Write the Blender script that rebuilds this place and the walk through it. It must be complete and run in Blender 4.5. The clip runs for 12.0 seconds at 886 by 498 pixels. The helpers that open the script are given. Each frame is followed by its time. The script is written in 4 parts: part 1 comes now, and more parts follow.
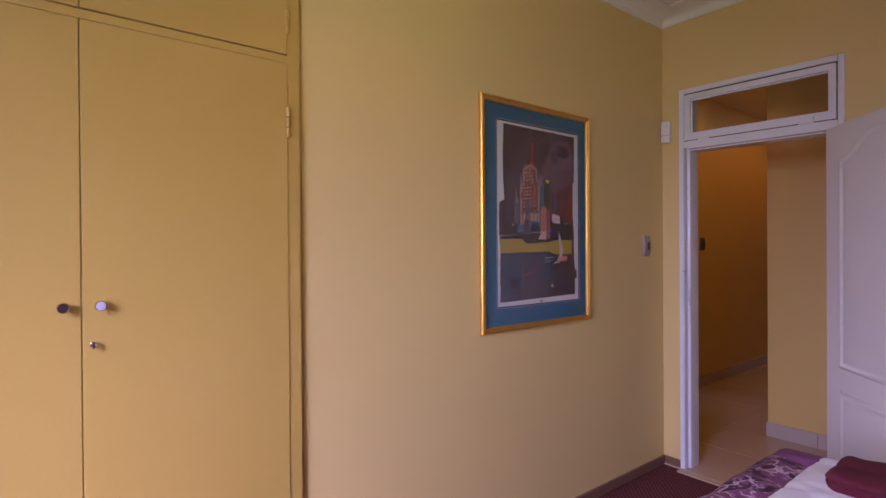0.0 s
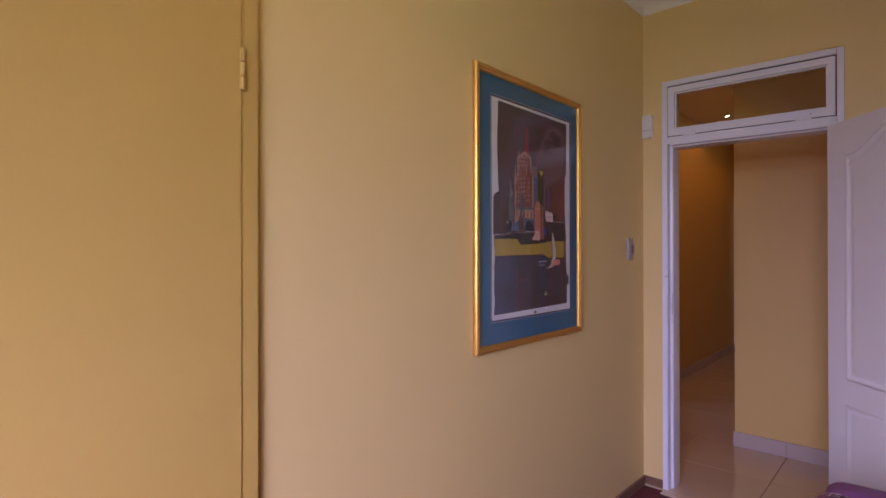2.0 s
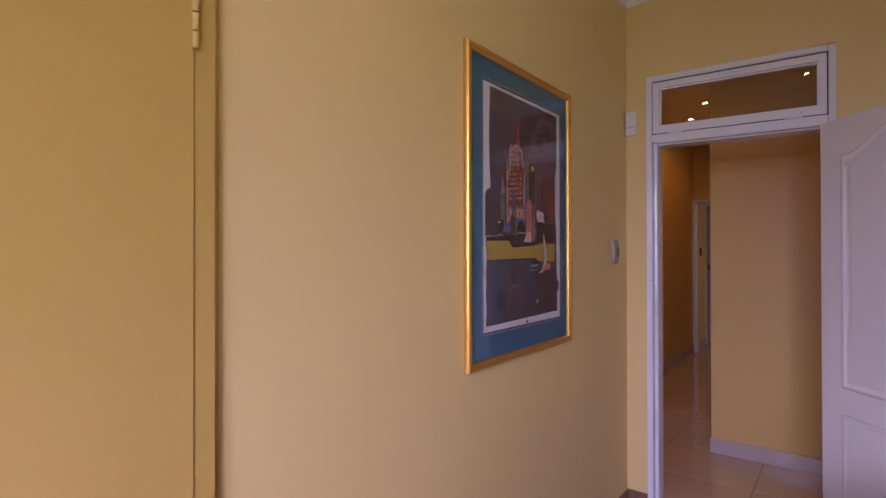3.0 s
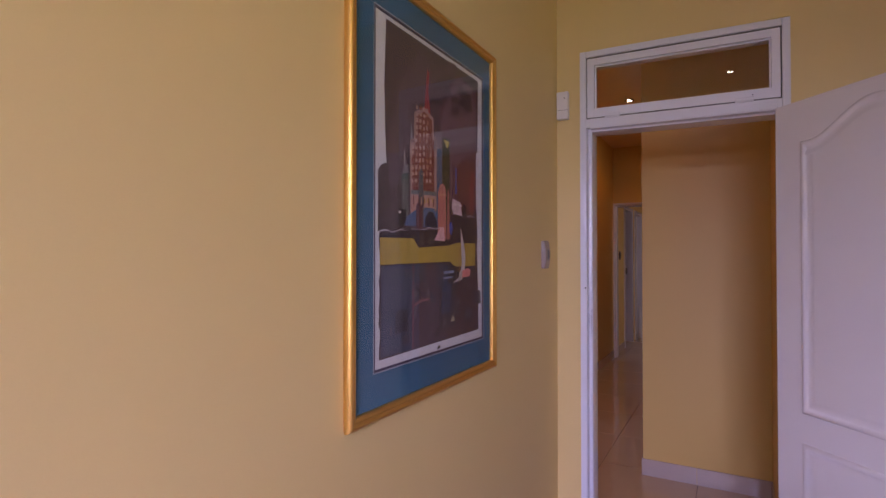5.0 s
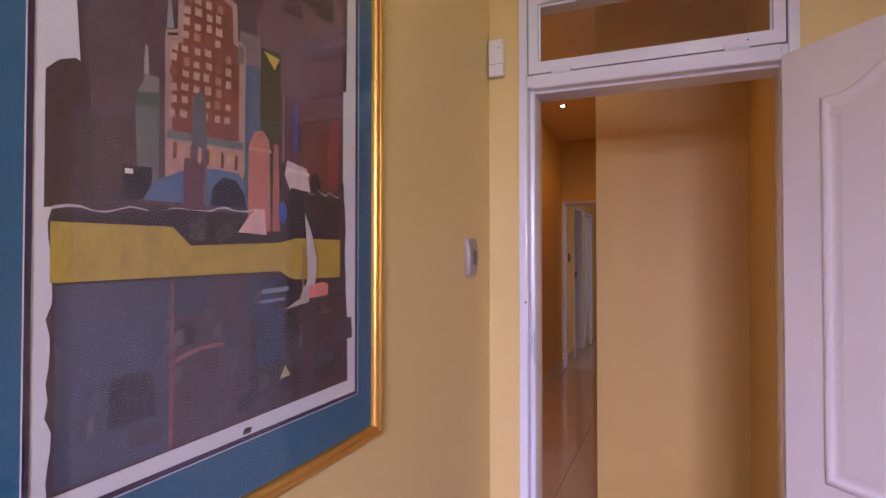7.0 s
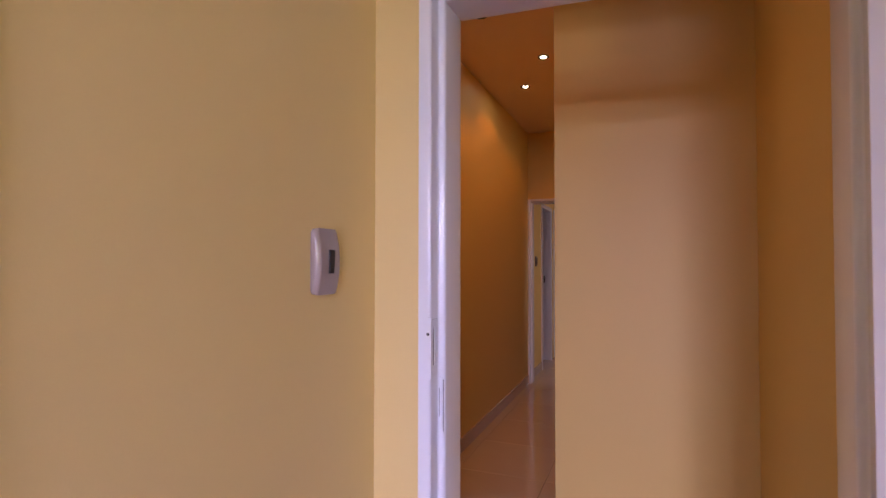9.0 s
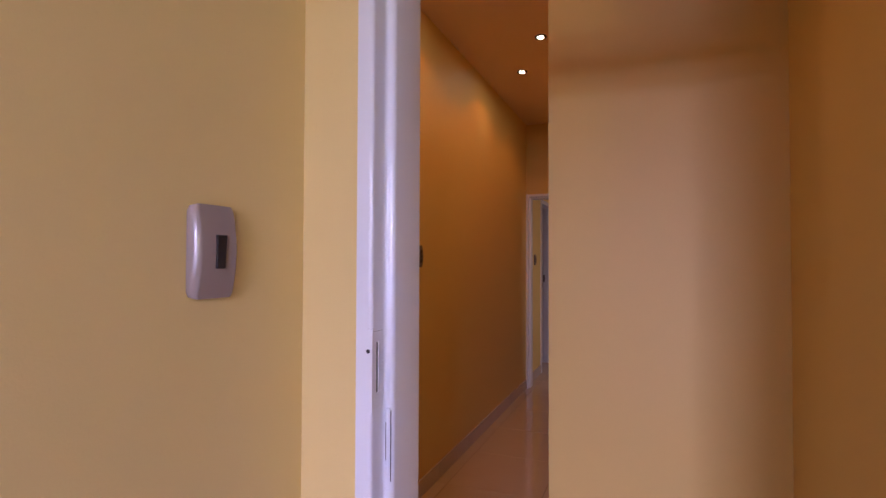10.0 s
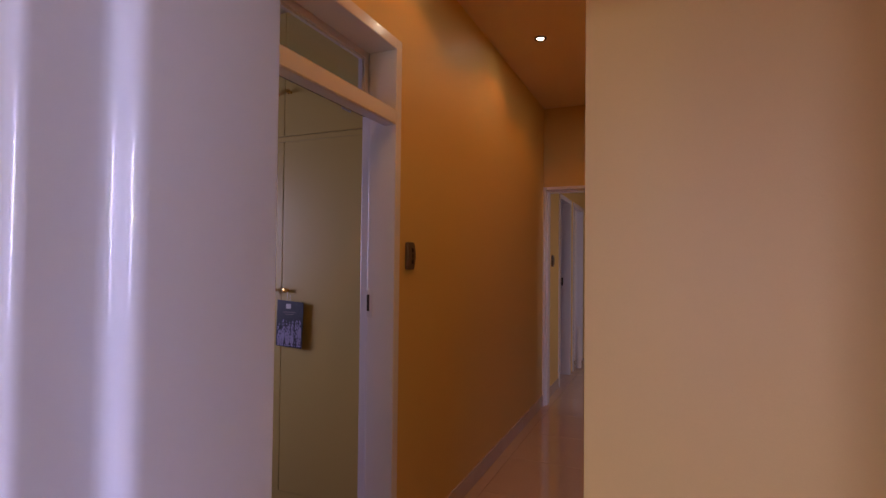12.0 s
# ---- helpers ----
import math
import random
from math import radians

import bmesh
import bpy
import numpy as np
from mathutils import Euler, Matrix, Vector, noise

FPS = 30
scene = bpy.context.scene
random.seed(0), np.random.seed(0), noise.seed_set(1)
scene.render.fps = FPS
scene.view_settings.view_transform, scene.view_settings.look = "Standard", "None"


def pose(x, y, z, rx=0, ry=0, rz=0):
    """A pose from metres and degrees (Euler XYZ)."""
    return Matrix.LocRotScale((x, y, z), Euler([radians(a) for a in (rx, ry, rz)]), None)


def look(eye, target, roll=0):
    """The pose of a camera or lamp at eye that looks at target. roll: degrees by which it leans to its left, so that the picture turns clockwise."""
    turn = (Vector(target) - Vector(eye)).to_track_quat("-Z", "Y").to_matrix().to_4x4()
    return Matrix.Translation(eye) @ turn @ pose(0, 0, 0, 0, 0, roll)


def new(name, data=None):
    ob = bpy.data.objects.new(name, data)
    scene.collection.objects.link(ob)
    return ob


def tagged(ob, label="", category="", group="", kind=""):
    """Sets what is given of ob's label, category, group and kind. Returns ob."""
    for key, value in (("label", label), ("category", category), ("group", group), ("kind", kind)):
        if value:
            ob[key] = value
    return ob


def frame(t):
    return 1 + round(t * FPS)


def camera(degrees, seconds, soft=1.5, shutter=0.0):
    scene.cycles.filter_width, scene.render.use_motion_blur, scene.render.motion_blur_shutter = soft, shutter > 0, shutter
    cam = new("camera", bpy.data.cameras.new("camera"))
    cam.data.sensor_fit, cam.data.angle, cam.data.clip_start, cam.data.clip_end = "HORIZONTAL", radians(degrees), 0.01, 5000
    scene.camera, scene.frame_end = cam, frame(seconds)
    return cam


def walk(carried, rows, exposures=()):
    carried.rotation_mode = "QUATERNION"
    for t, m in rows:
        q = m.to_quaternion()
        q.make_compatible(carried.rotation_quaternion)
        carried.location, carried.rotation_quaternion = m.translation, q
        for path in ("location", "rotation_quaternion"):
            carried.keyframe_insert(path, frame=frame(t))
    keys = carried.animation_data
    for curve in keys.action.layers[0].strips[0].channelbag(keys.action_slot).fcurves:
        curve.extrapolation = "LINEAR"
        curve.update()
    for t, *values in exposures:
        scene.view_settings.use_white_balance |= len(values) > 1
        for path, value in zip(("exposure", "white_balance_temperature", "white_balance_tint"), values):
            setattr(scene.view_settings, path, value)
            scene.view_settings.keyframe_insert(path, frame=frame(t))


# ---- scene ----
cam = camera(81.3, 12.0)
PATH = [
    (0, (1.795, -3.258, 1.437), (0.22, -2.025, 1.427), -0.4),
    (0.5, (1.673, -3.232, 1.433), (0.135, -1.954, 1.428), -0.4),
    (1, (1.534, -3.213, 1.443), (0.047, -1.876, 1.438), -0.2),
    (1.5, (1.402, -3.208, 1.43), (-0.023, -1.804, 1.433), -0.2),
    (2, (1.273, -3.16, 1.424), (-0.095, -1.701, 1.43), -0.1),
    (2.5, (1.145, -3.111, 1.431), (-0.16, -1.595, 1.44), -0.1),
    (4.5, (0.791, -2.722, 1.421), (-0.24, -1.009, 1.445), -0.0),
    (5, (0.781, -2.553, 1.424), (-0.204, -0.813, 1.451), -0.0),
    (5.5, (0.755, -2.4, 1.414), (-0.191, -0.638, 1.445), -0.0),
    (6, (0.703, -2.209, 1.424), (-0.203, -0.426, 1.454), -0.1),
    (6.5, (0.657, -2.039, 1.427), (-0.203, -0.233, 1.463), -0.2),
    (7, (0.641, -1.851, 1.43), (-0.181, -0.028, 1.464), -0.0),
    (7.5, (0.627, -1.667, 1.434), (-0.162, 0.17, 1.471), -0.0),
    (9.5, (0.595, -0.913, 1.427), (-0.14, 0.947, 1.475), 0.1),
    (10, (0.578, -0.766, 1.419), (-0.167, 1.089, 1.463), 0.2),
    (10.5, (0.531, -0.584, 1.426), (-0.225, 1.267, 1.472), 0.5),
    (11, (0.492, -0.448, 1.427), (-0.276, 1.398, 1.468), 0.5),
    (11.5, (0.451, -0.296, 1.425), (-0.331, 1.544, 1.47), 0.5),
    (12, (0.419, -0.149, 1.424), (-0.378, 1.685, 1.468), 0.6),
]
walk(cam, [(t, look(eye, target, roll)) for t, eye, target, roll in PATH],
     exposures=[(0.0, 0.02, 6200, 11), (2.5, 0.04, 6200, 11), (5.0, 0.12, 6250, 11), (6.0, 0.34, 6300, 11), (7.0, 0.74, 6450, 11), (7.7, 0.84, 6400, 11), (9.5, 0.81, 6250, 9.5), (11.0, 0.75, 6050, 11), (12.0, 0.54, 6150, 12)])

# ---- world, sun and daylight ----
world = bpy.data.worlds.new("world")
scene.world = world
world.use_nodes = True
wn = world.node_tree
sky = wn.nodes.new("ShaderNodeTexSky")
sky.sky_type, sky.sun_disc = "NISHITA", False
sky.sun_elevation, sky.sun_rotation = radians(52), radians(20)
wn.links.new(sky.outputs[0], wn.nodes["Background"].inputs["Color"])
wn.nodes["Background"].inputs["Strength"].default_value = 0.1


def lamp(name, kind, m, energy, color, **settings):
    data = bpy.data.lights.new(name, kind)
    data.energy, data.color = energy, color
    if kind == "AREA":
        data.shape, data.size, data.size_y, data.spread = "RECTANGLE", settings["w"], settings["h"], radians(settings["spread"])
    if kind == "SPOT":
        data.spot_size, data.spot_blend, data.shadow_soft_size = radians(settings["cone"]), settings["blend"], 0.03
    if kind == "SUN":
        data.angle = radians(settings["angle"])
    ob = new(name, data)
    ob.matrix_world = m
    return ob


DAY = (0.665, 0.597, 1.0)
GARDENFILL = (0.8, 0.82, 0.42)
WARM = (1.0, 0.3, 0.03)
lamp("sun", "SUN", look((3, 9, 14), (1.5, -1, 0)), 3.0, (1.0, 0.95, 0.88), angle=0.5)
# sky light through the window openings
for strip in range(4):
    lz = 1.13 + 0.37 * strip
    lamp("window_light", "AREA", look((1.45, -4.87, lz), (1.03, -3.87, lz - 1.2)), 40, DAY, w=1.0, h=0.3, spread=118)
    # added yellow-green fill for the upper west wall, as off an unseen garden
    if strip > 1:
        lamp("garden_fill_light", "AREA", look((2.75, -4.865, lz - 0.05), (1.97, -4.155, lz + 0.14)), 5.7, GARDENFILL, w=0.8, h=0.05, spread=68)
    # dimmer strip of sky beside the cupboard
    lamp("window_light", "AREA", look((0.4, -4.87, lz), (0.4, -3.87, lz - 1.15)), 4, DAY, w=0.7, h=0.3, spread=118)
lamp("window_light_second_room", "AREA", look((-4.0, 0.9, 1.6), (-2.8, 2.1, 1.35)), 10, DAY, w=1.2, h=1.1, spread=105)
lamp("window_light_far_hall", "AREA", look((2.26, 5.8, 1.5), (-0.9, 6.7, 0.9)), 6.5, (0.9, 0.7, 0.82), w=1.0, h=1.1, spread=150)
# first two are unseen, added to warm the nook; they continue the row's spacing
SPOTS = [(-0.343, 0.5), (-0.107, 1.2), (-0.343, 1.93), (-0.107, 2.713), (-0.374, 3.308), (-0.107, 4.1)]
for sx, sy in SPOTS:
    lamp("downlight_beam", "SPOT", look((sx, sy, 2.925), (sx, sy, 0)), 3.5, WARM, cone=126, blend=0.3)
lamp("downlight_beam", "SPOT", look((0.755, -2.28, 2.93), (0.755, -2.28, 0)), 4, WARM, cone=110, blend=0.5)


# ---- materials ----
def material(name, color, rough=0.5, metal=0.0, vary=0.08, scale=3.0, grain=60.0, bump=0.1, depth=0.002, coat=0.0, spec=0.5, stretch=(1, 1, 1), island=0.0, wear=0.05):
    m = bpy.data.materials.new(name)
    m.use_nodes = True
    n, l = m.node_tree.nodes, m.node_tree.links
    b = n["Principled BSDF"]
    b.inputs["Roughness"].default_value, b.inputs["Metallic"].default_value = rough, metal
    b.inputs["Coat Weight"].default_value, b.inputs["Specular IOR Level"].default_value = coat, spec
    co = n.new("ShaderNodeTexCoord")
    mp = n.new("ShaderNodeMapping")
    mp.inputs["Scale"].default_value = stretch
    l.new(co.outputs["Object"], mp.inputs["Vector"])
    big, fine = n.new("ShaderNodeTexNoise"), n.new("ShaderNodeTexNoise")
    big.inputs["Scale"].default_value, big.inputs["Detail"].default_value = scale, 4
    fine.inputs["Scale"].default_value, fine.inputs["Detail"].default_value = grain, 3
    for q in (big, fine):
        l.new(mp.outputs[0], q.inputs["Vector"])
    mix = n.new("ShaderNodeMixRGB")
    mix.blend_type = "MIX"
    lo = [max(0, c * (1 - vary)) for c in color]
    hi = [min(1, c * (1 + vary)) for c in color]
    mix.inputs[1].default_value, mix.inputs[2].default_value = (*lo, 1), (*hi, 1)
    add = n.new("ShaderNodeMath")
    add.operation = "MULTIPLY_ADD"
    l.new(fine.outputs["Fac"], add.inputs[0])
    add.inputs[1].default_value = 0.35
    ad2 = n.new("ShaderNodeMath")
    ad2.operation = "MULTIPLY"
    l.new(big.outputs["Fac"], ad2.inputs[0])
    ad2.inputs[1].default_value = 0.65
    l.new(ad2.outputs[0], add.inputs[2])
    l.new(add.outputs[0], mix.inputs[0])
    out = mix.outputs[0]
    if island:
        info = n.new("ShaderNodeObjectInfo")
        hsv = n.new("ShaderNodeHueSaturation")
        mr = n.new("ShaderNodeMapRange")
        mr.inputs[3].default_value, mr.inputs[4].default_value = 1 - island, 1 + island
        l.new(info.outputs["Random"], mr.inputs[0])
        l.new(mr.outputs[0], hsv.inputs["Value"])
        l.new(out, hsv.inputs["Color"])
        out = hsv.outputs[0]
    l.new(out, b.inputs["Base Color"])
    if bump:
        bp = n.new("ShaderNodeBump")
        bp.inputs["Strength"].default_value, bp.inputs["Distance"].default_value = bump, depth
        l.new(fine.outputs["Fac"], bp.inputs["Height"])
        l.new(bp.outputs[0], b.inputs["Normal"])
    rr = n.new("ShaderNodeMapRange")
    rr.inputs[3].default_value, rr.inputs[4].default_value = max(0.02, rough - wear), min(1, rough + wear)
    l.new(big.outputs["Fac"], rr.inputs[0])
    l.new(rr.outputs[0], b.inputs["Roughness"])
    return m


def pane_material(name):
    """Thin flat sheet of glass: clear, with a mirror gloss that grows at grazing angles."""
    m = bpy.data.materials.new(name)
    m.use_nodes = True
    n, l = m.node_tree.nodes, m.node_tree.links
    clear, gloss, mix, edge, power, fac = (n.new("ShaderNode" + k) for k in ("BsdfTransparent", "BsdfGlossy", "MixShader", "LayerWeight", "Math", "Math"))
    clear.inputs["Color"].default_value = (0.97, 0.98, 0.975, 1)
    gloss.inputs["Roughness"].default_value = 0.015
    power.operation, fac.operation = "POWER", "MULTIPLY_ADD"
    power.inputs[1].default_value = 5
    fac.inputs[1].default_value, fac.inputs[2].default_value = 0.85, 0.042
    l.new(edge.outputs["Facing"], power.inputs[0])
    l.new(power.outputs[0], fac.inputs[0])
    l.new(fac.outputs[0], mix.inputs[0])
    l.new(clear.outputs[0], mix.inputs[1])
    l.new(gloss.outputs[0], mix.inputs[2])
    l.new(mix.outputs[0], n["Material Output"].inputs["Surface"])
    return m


def glow_material(name, color, strength):
    m = bpy.data.materials.new(name)
    m.use_nodes = True
    b = m.node_tree.nodes["Principled BSDF"]
    b.inputs["Base Color"].default_value = (*color, 1)
    b.inputs["Emission Color"].default_value, b.inputs["Emission Strength"].default_value = (*color, 1), strength
    return m


def flat_material(name, color, rough=0.6):
    """Printed pastel: cloudy rubbed pigment with chalky streaks and pale paper tooth."""
    m = material(name, color, rough, vary=0.42, scale=24, grain=90, bump=0.0, stretch=(1, 1.6, 0.8))
    n, l = m.node_tree.nodes, m.node_tree.links
    b = n["Principled BSDF"]
    old = b.inputs["Base Color"].links[0].from_socket
    co, mp, streak, keep, x = (n.new("ShaderNode" + k) for k in ("TexCoord", "Mapping", "TexNoise", "MapRange", "MixRGB"))
    mp.inputs["Scale"].default_value, mp.inputs["Rotation"].default_value = (1, 3.5, 0.9), (0.5, 0, 0)
    streak.inputs["Scale"].default_value, streak.inputs["Detail"].default_value, streak.inputs["Roughness"].default_value = 60, 7, 0.72
    keep.inputs[1].default_value, keep.inputs[2].default_value, keep.inputs[4].default_value = 0.5, 0.78, 0.55
    x.inputs[2].default_value = (*[min(1, c * 1.5 + 0.05) for c in color], 1)
    l.new(co.outputs["Object"], mp.inputs["Vector"])
    l.new(mp.outputs[0], streak.inputs["Vector"])
    l.new(streak.outputs["Fac"], keep.inputs[0])
    l.new(keep.outputs[0], x.inputs[0])
    l.new(old, x.inputs[1])
    l.new(x.outputs[0], b.inputs["Base Color"])
    return m


WALL = material("yellow_wall_paint", (0.731, 0.56, 0.24), 0.5, vary=0.035, scale=1.3, grain=260, bump=0.16, depth=0.001)
# wall yellow deepened to imitate the passage's weaker, warmer light
HALLWALL = material("dimmed_passage_yellow", (0.66, 0.465, 0.152), 0.5, vary=0.05, scale=1.1, grain=260, bump=0.16, depth=0.001)
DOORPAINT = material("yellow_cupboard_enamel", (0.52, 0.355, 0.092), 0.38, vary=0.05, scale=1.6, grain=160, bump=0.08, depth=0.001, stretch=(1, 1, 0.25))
OLIVE = material("olive_yellow_enamel", (0.56, 0.43, 0.14), 0.34, vary=0.05, scale=1.6, grain=160, bump=0.08, depth=0.001, stretch=(1, 1, 0.25))
WHITE = material("white_gloss_enamel", (0.745, 0.755, 0.83), 0.2, vary=0.03, scale=5, grain=130, bump=0.06, depth=0.001, coat=0.3, wear=0.015)
LEAF = material("white_door_enamel", (0.76, 0.74, 0.755), 0.3, vary=0.03, scale=4, grain=170, bump=0.08, depth=0.001, coat=0.2, wear=0.02)
CEIL = material("ceiling_white", (0.8, 0.78, 0.74), 0.8, vary=0.03, scale=2, grain=150, bump=0.1)
# warm lamp glow mixed into the ceiling colour
HALLCEIL = material("hall_ceiling_glow_tint", (0.74, 0.58, 0.43), 0.7, vary=0.03, scale=2, grain=150, bump=0.1)
GOLD = material("gilt_moulding", (0.78, 0.47, 0.12), 0.36, metal=0.9, vary=0.05, scale=9, grain=160, bump=0.03, depth=0.001)
MOUNT = material("teal_mount_board", (0.03, 0.13, 0.23), 0.7, vary=0.08, scale=6, grain=300, bump=0.08, depth=0.0005)
MOUNTLINE = material("dark_mount_bevel", (0.05, 0.03, 0.07), 0.6)
PAPER = material("cream_paper", (0.72, 0.7, 0.72), 0.75, vary=0.05, scale=14, grain=180, bump=0.2, depth=0.0006)
TILE = material("polished_porcelain_tile", (0.55, 0.42, 0.29), 0.03, vary=0.06, scale=5, grain=90, bump=0.0, coat=0.5, island=0.04, wear=0.01)
SKTILE = material("grey_skirting_tile", (0.50, 0.42, 0.375), 0.09, vary=0.06, scale=8, grain=90, bump=0.0, coat=0.0, island=0.04, wear=0.05)
GROUT = material("grey_brown_grout", (0.18, 0.13, 0.09), 0.9)
WOOD = material("dark_stained_skirting_wood", (0.2, 0.105, 0.068), 0.4, vary=0.3, scale=3, grain=30, bump=0.1, stretch=(8, 1, 8))
CHROME = material("brushed_chrome", (0.62, 0.6, 0.62), 0.22, metal=1.0, vary=0.1, scale=30, bump=0.0)
BRASS = material("polished_brass", (0.72, 0.45, 0.14), 0.22, metal=1.0, vary=0.1, scale=30, bump=0.0)
PLASTIC = material("silver_grey_plastic", (0.33, 0.265, 0.25), 0.2, vary=0.04, scale=20, grain=300, bump=0.05, depth=0.0005)
PLASTICW = material("white_plastic", (0.76, 0.74, 0.74), 0.4, vary=0.03, scale=20, bump=0.03)
BLACK = material("black_plastic", (0.012, 0.01, 0.012), 0.4, vary=0.1, bump=0.03)
DARK = material("dark_metal", (0.03, 0.025, 0.03), 0.5, metal=0.5)
BRONZE = material("dark_bronze_plastic", (0.10, 0.07, 0.06), 0.3, vary=0.1, bump=0.03)
# knob faces: a bright and a dark reflection of the room, as plain colours
LILAC = material("lilac_knob_reflection", (0.47, 0.46, 0.56), 0.15, vary=0.03, bump=0.0)
PLUM = material("plum_knob_reflection", (0.06, 0.03, 0.04), 0.2, vary=0.1, bump=0.0)
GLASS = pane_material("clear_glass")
LAMPGLOW = glow_material("lit_lamp", (1.0, 0.86, 0.62), 45)
WHITELINEN = material("white_bed_linen", (0.85, 0.84, 0.88), 0.9, vary=0.04, scale=6, grain=250, bump=0.3, depth=0.002)
TOWEL = material("maroon_towel", (0.12, 0.011, 0.026), 1.0, vary=0.3, scale=12, grain=400, bump=0.7, depth=0.003)
PURPLE = material("purple_satin", (0.17, 0.055, 0.16), 0.5, vary=0.15, scale=10, grain=200, bump=0.2)
CONCRETE = material("outside_earth", (0.2, 0.16, 0.11), 0.95, vary=0.2, scale=0.6)


def pattern_material():
    """Purple fabric with dark and mauve flower patches and broken pale outlines."""
    m = material("flowered_purple_fabric", (0.2, 0.07, 0.165), 0.6, vary=0.3, scale=9, grain=220, bump=0.25)
    n, l = m.node_tree.nodes, m.node_tree.links
    b = n["Principled BSDF"]
    old = b.inputs["Base Color"].links[0].from_socket
    co, warp, push = n.new("ShaderNodeTexCoord"), n.new("ShaderNodeTexNoise"), n.new("ShaderNodeVectorMath")
    warp.inputs["Scale"].default_value, warp.inputs["Detail"].default_value = 16, 2
    push.operation = "MULTIPLY_ADD"
    push.inputs[1].default_value = (0.09, 0.09, 0.09)
    l.new(co.outputs["Object"], warp.inputs["Vector"])
    l.new(warp.outputs["Color"], push.inputs[0])
    l.new(co.outputs["Object"], push.inputs[2])

    def cells(feature, scale, lo, hi, flip, out):
        v, r = n.new("ShaderNodeTexVoronoi"), n.new("ShaderNodeMapRange")
        v.feature = feature
        v.inputs["Scale"].default_value = scale
        l.new(push.outputs[0], v.inputs["Vector"])
        r.inputs[1].default_value, r.inputs[2].default_value = lo, hi
        r.inputs[3].default_value, r.inputs[4].default_value = (1, 0) if flip else (0, 1)
        l.new(v.outputs[out], r.inputs[0])
        return r.outputs[0]

    def over(base, fac, color):
        x = n.new("ShaderNodeMixRGB")
        x.inputs[2].default_value = (*color, 1)
        l.new(fac, x.inputs[0])
        l.new(base, x.inputs[1])
        return x.outputs[0]

    c = over(old, cells("F1", 24, 0.5, 0.58, False, "Color"), (0.045, 0.014, 0.04))
    c = over(c, cells("F1", 30, 0.24, 0.34, True, "Distance"), (0.36, 0.17, 0.31))
    gaps, keep, times = n.new("ShaderNodeTexNoise"), n.new("ShaderNodeMapRange"), n.new("ShaderNodeMath")
    gaps.inputs["Scale"].default_value = 9
    keep.inputs[1].default_value, keep.inputs[2].default_value = 0.46, 0.52
    times.operation = "MULTIPLY"
    l.new(co.outputs["Object"], gaps.inputs["Vector"])
    l.new(gaps.outputs["Fac"], keep.inputs[0])
    l.new(keep.outputs[0], times.inputs[0])
    l.new(cells("DISTANCE_TO_EDGE", 20, 0.03, 0.09, True, "Distance"), times.inputs[1])
    c = over(c, times.outputs[0], (0.62, 0.45, 0.56))
    l.new(c, b.inputs["Base Color"])
    return m


def carpet_material():
    """Ribbed maroon carpet."""
    m = material("ribbed_maroon_carpet", (0.15, 0.032, 0.036), 1.0, vary=0.35, scale=30, grain=350, bump=0.6, depth=0.004)
    n, l = m.node_tree.nodes, m.node_tree.links
    b = n["Principled BSDF"]
    old = b.inputs["Base Color"].links[0].from_socket
    co = n.new("ShaderNodeTexCoord")
    wv = n.new("ShaderNodeTexWave")
    wv.bands_direction = "DIAGONAL"
    wv.inputs["Scale"].default_value, wv.inputs["Distortion"].default_value = 21, 1.2
    l.new(co.outputs["Object"], wv.inputs["Vector"])
    ma = n.new("ShaderNodeMixRGB")
    ma.blend_type = "MULTIPLY"
    ma.inputs[2].default_value = (0.5, 0.45, 0.45, 1)
    l.new(wv.outputs["Fac"], ma.inputs[0])
    l.new(old, ma.inputs[1])
    l.new(ma.outputs[0], b.inputs["Base Color"])
    return m


FLOWERS, CARPET = pattern_material(), carpet_material()


# ---- mesh helpers ----
ORIGIN = {}


def box(bm, x0, y0, z0, x1, y1, z1):
    v = [bm.verts.new((x, y, z)) for z in (z0, z1) for x, y in ((x0, y0), (x1, y0), (x1, y1), (x0, y1))]
    for f in ((3, 2, 1, 0), (4, 5, 6, 7), (0, 1, 5, 4), (1, 2, 6, 5), (2, 3, 7, 6), (3, 0, 4, 7)):
        bm.faces.new([v[i] for i in f])
    return bm


def boxes(*rows):
    bm = bmesh.new()
    for r in rows:
        box(bm, *r)
    return bm


def rounded(bm, width=0.003, segments=2):
    bmesh.ops.bevel(bm, geom=list(bm.edges), offset=width, segments=segments, profile=0.6, affect="EDGES", clamp_overlap=True)
    return bm


def prism(bm, outline, axis, a, b):
    """An outline of (u, v) pushed along an axis from a to b. u, v are the other two axes in order."""
    def at(u, v, w):
        return {"x": (w, u, v), "y": (u, w, v), "z": (u, v, w)}[axis]
    lo = [bm.verts.new(at(u, v, a)) for u, v in outline]
    hi = [bm.verts.new(at(u, v, b)) for u, v in outline]
    bm.faces.new(lo[::-1])
    bm.faces.new(hi)
    for i in range(len(lo)):
        j = (i + 1) % len(lo)
        bm.faces.new((lo[i], lo[j], hi[j], hi[i]))
    bmesh.ops.recalc_face_normals(bm, faces=bm.faces)
    return bm


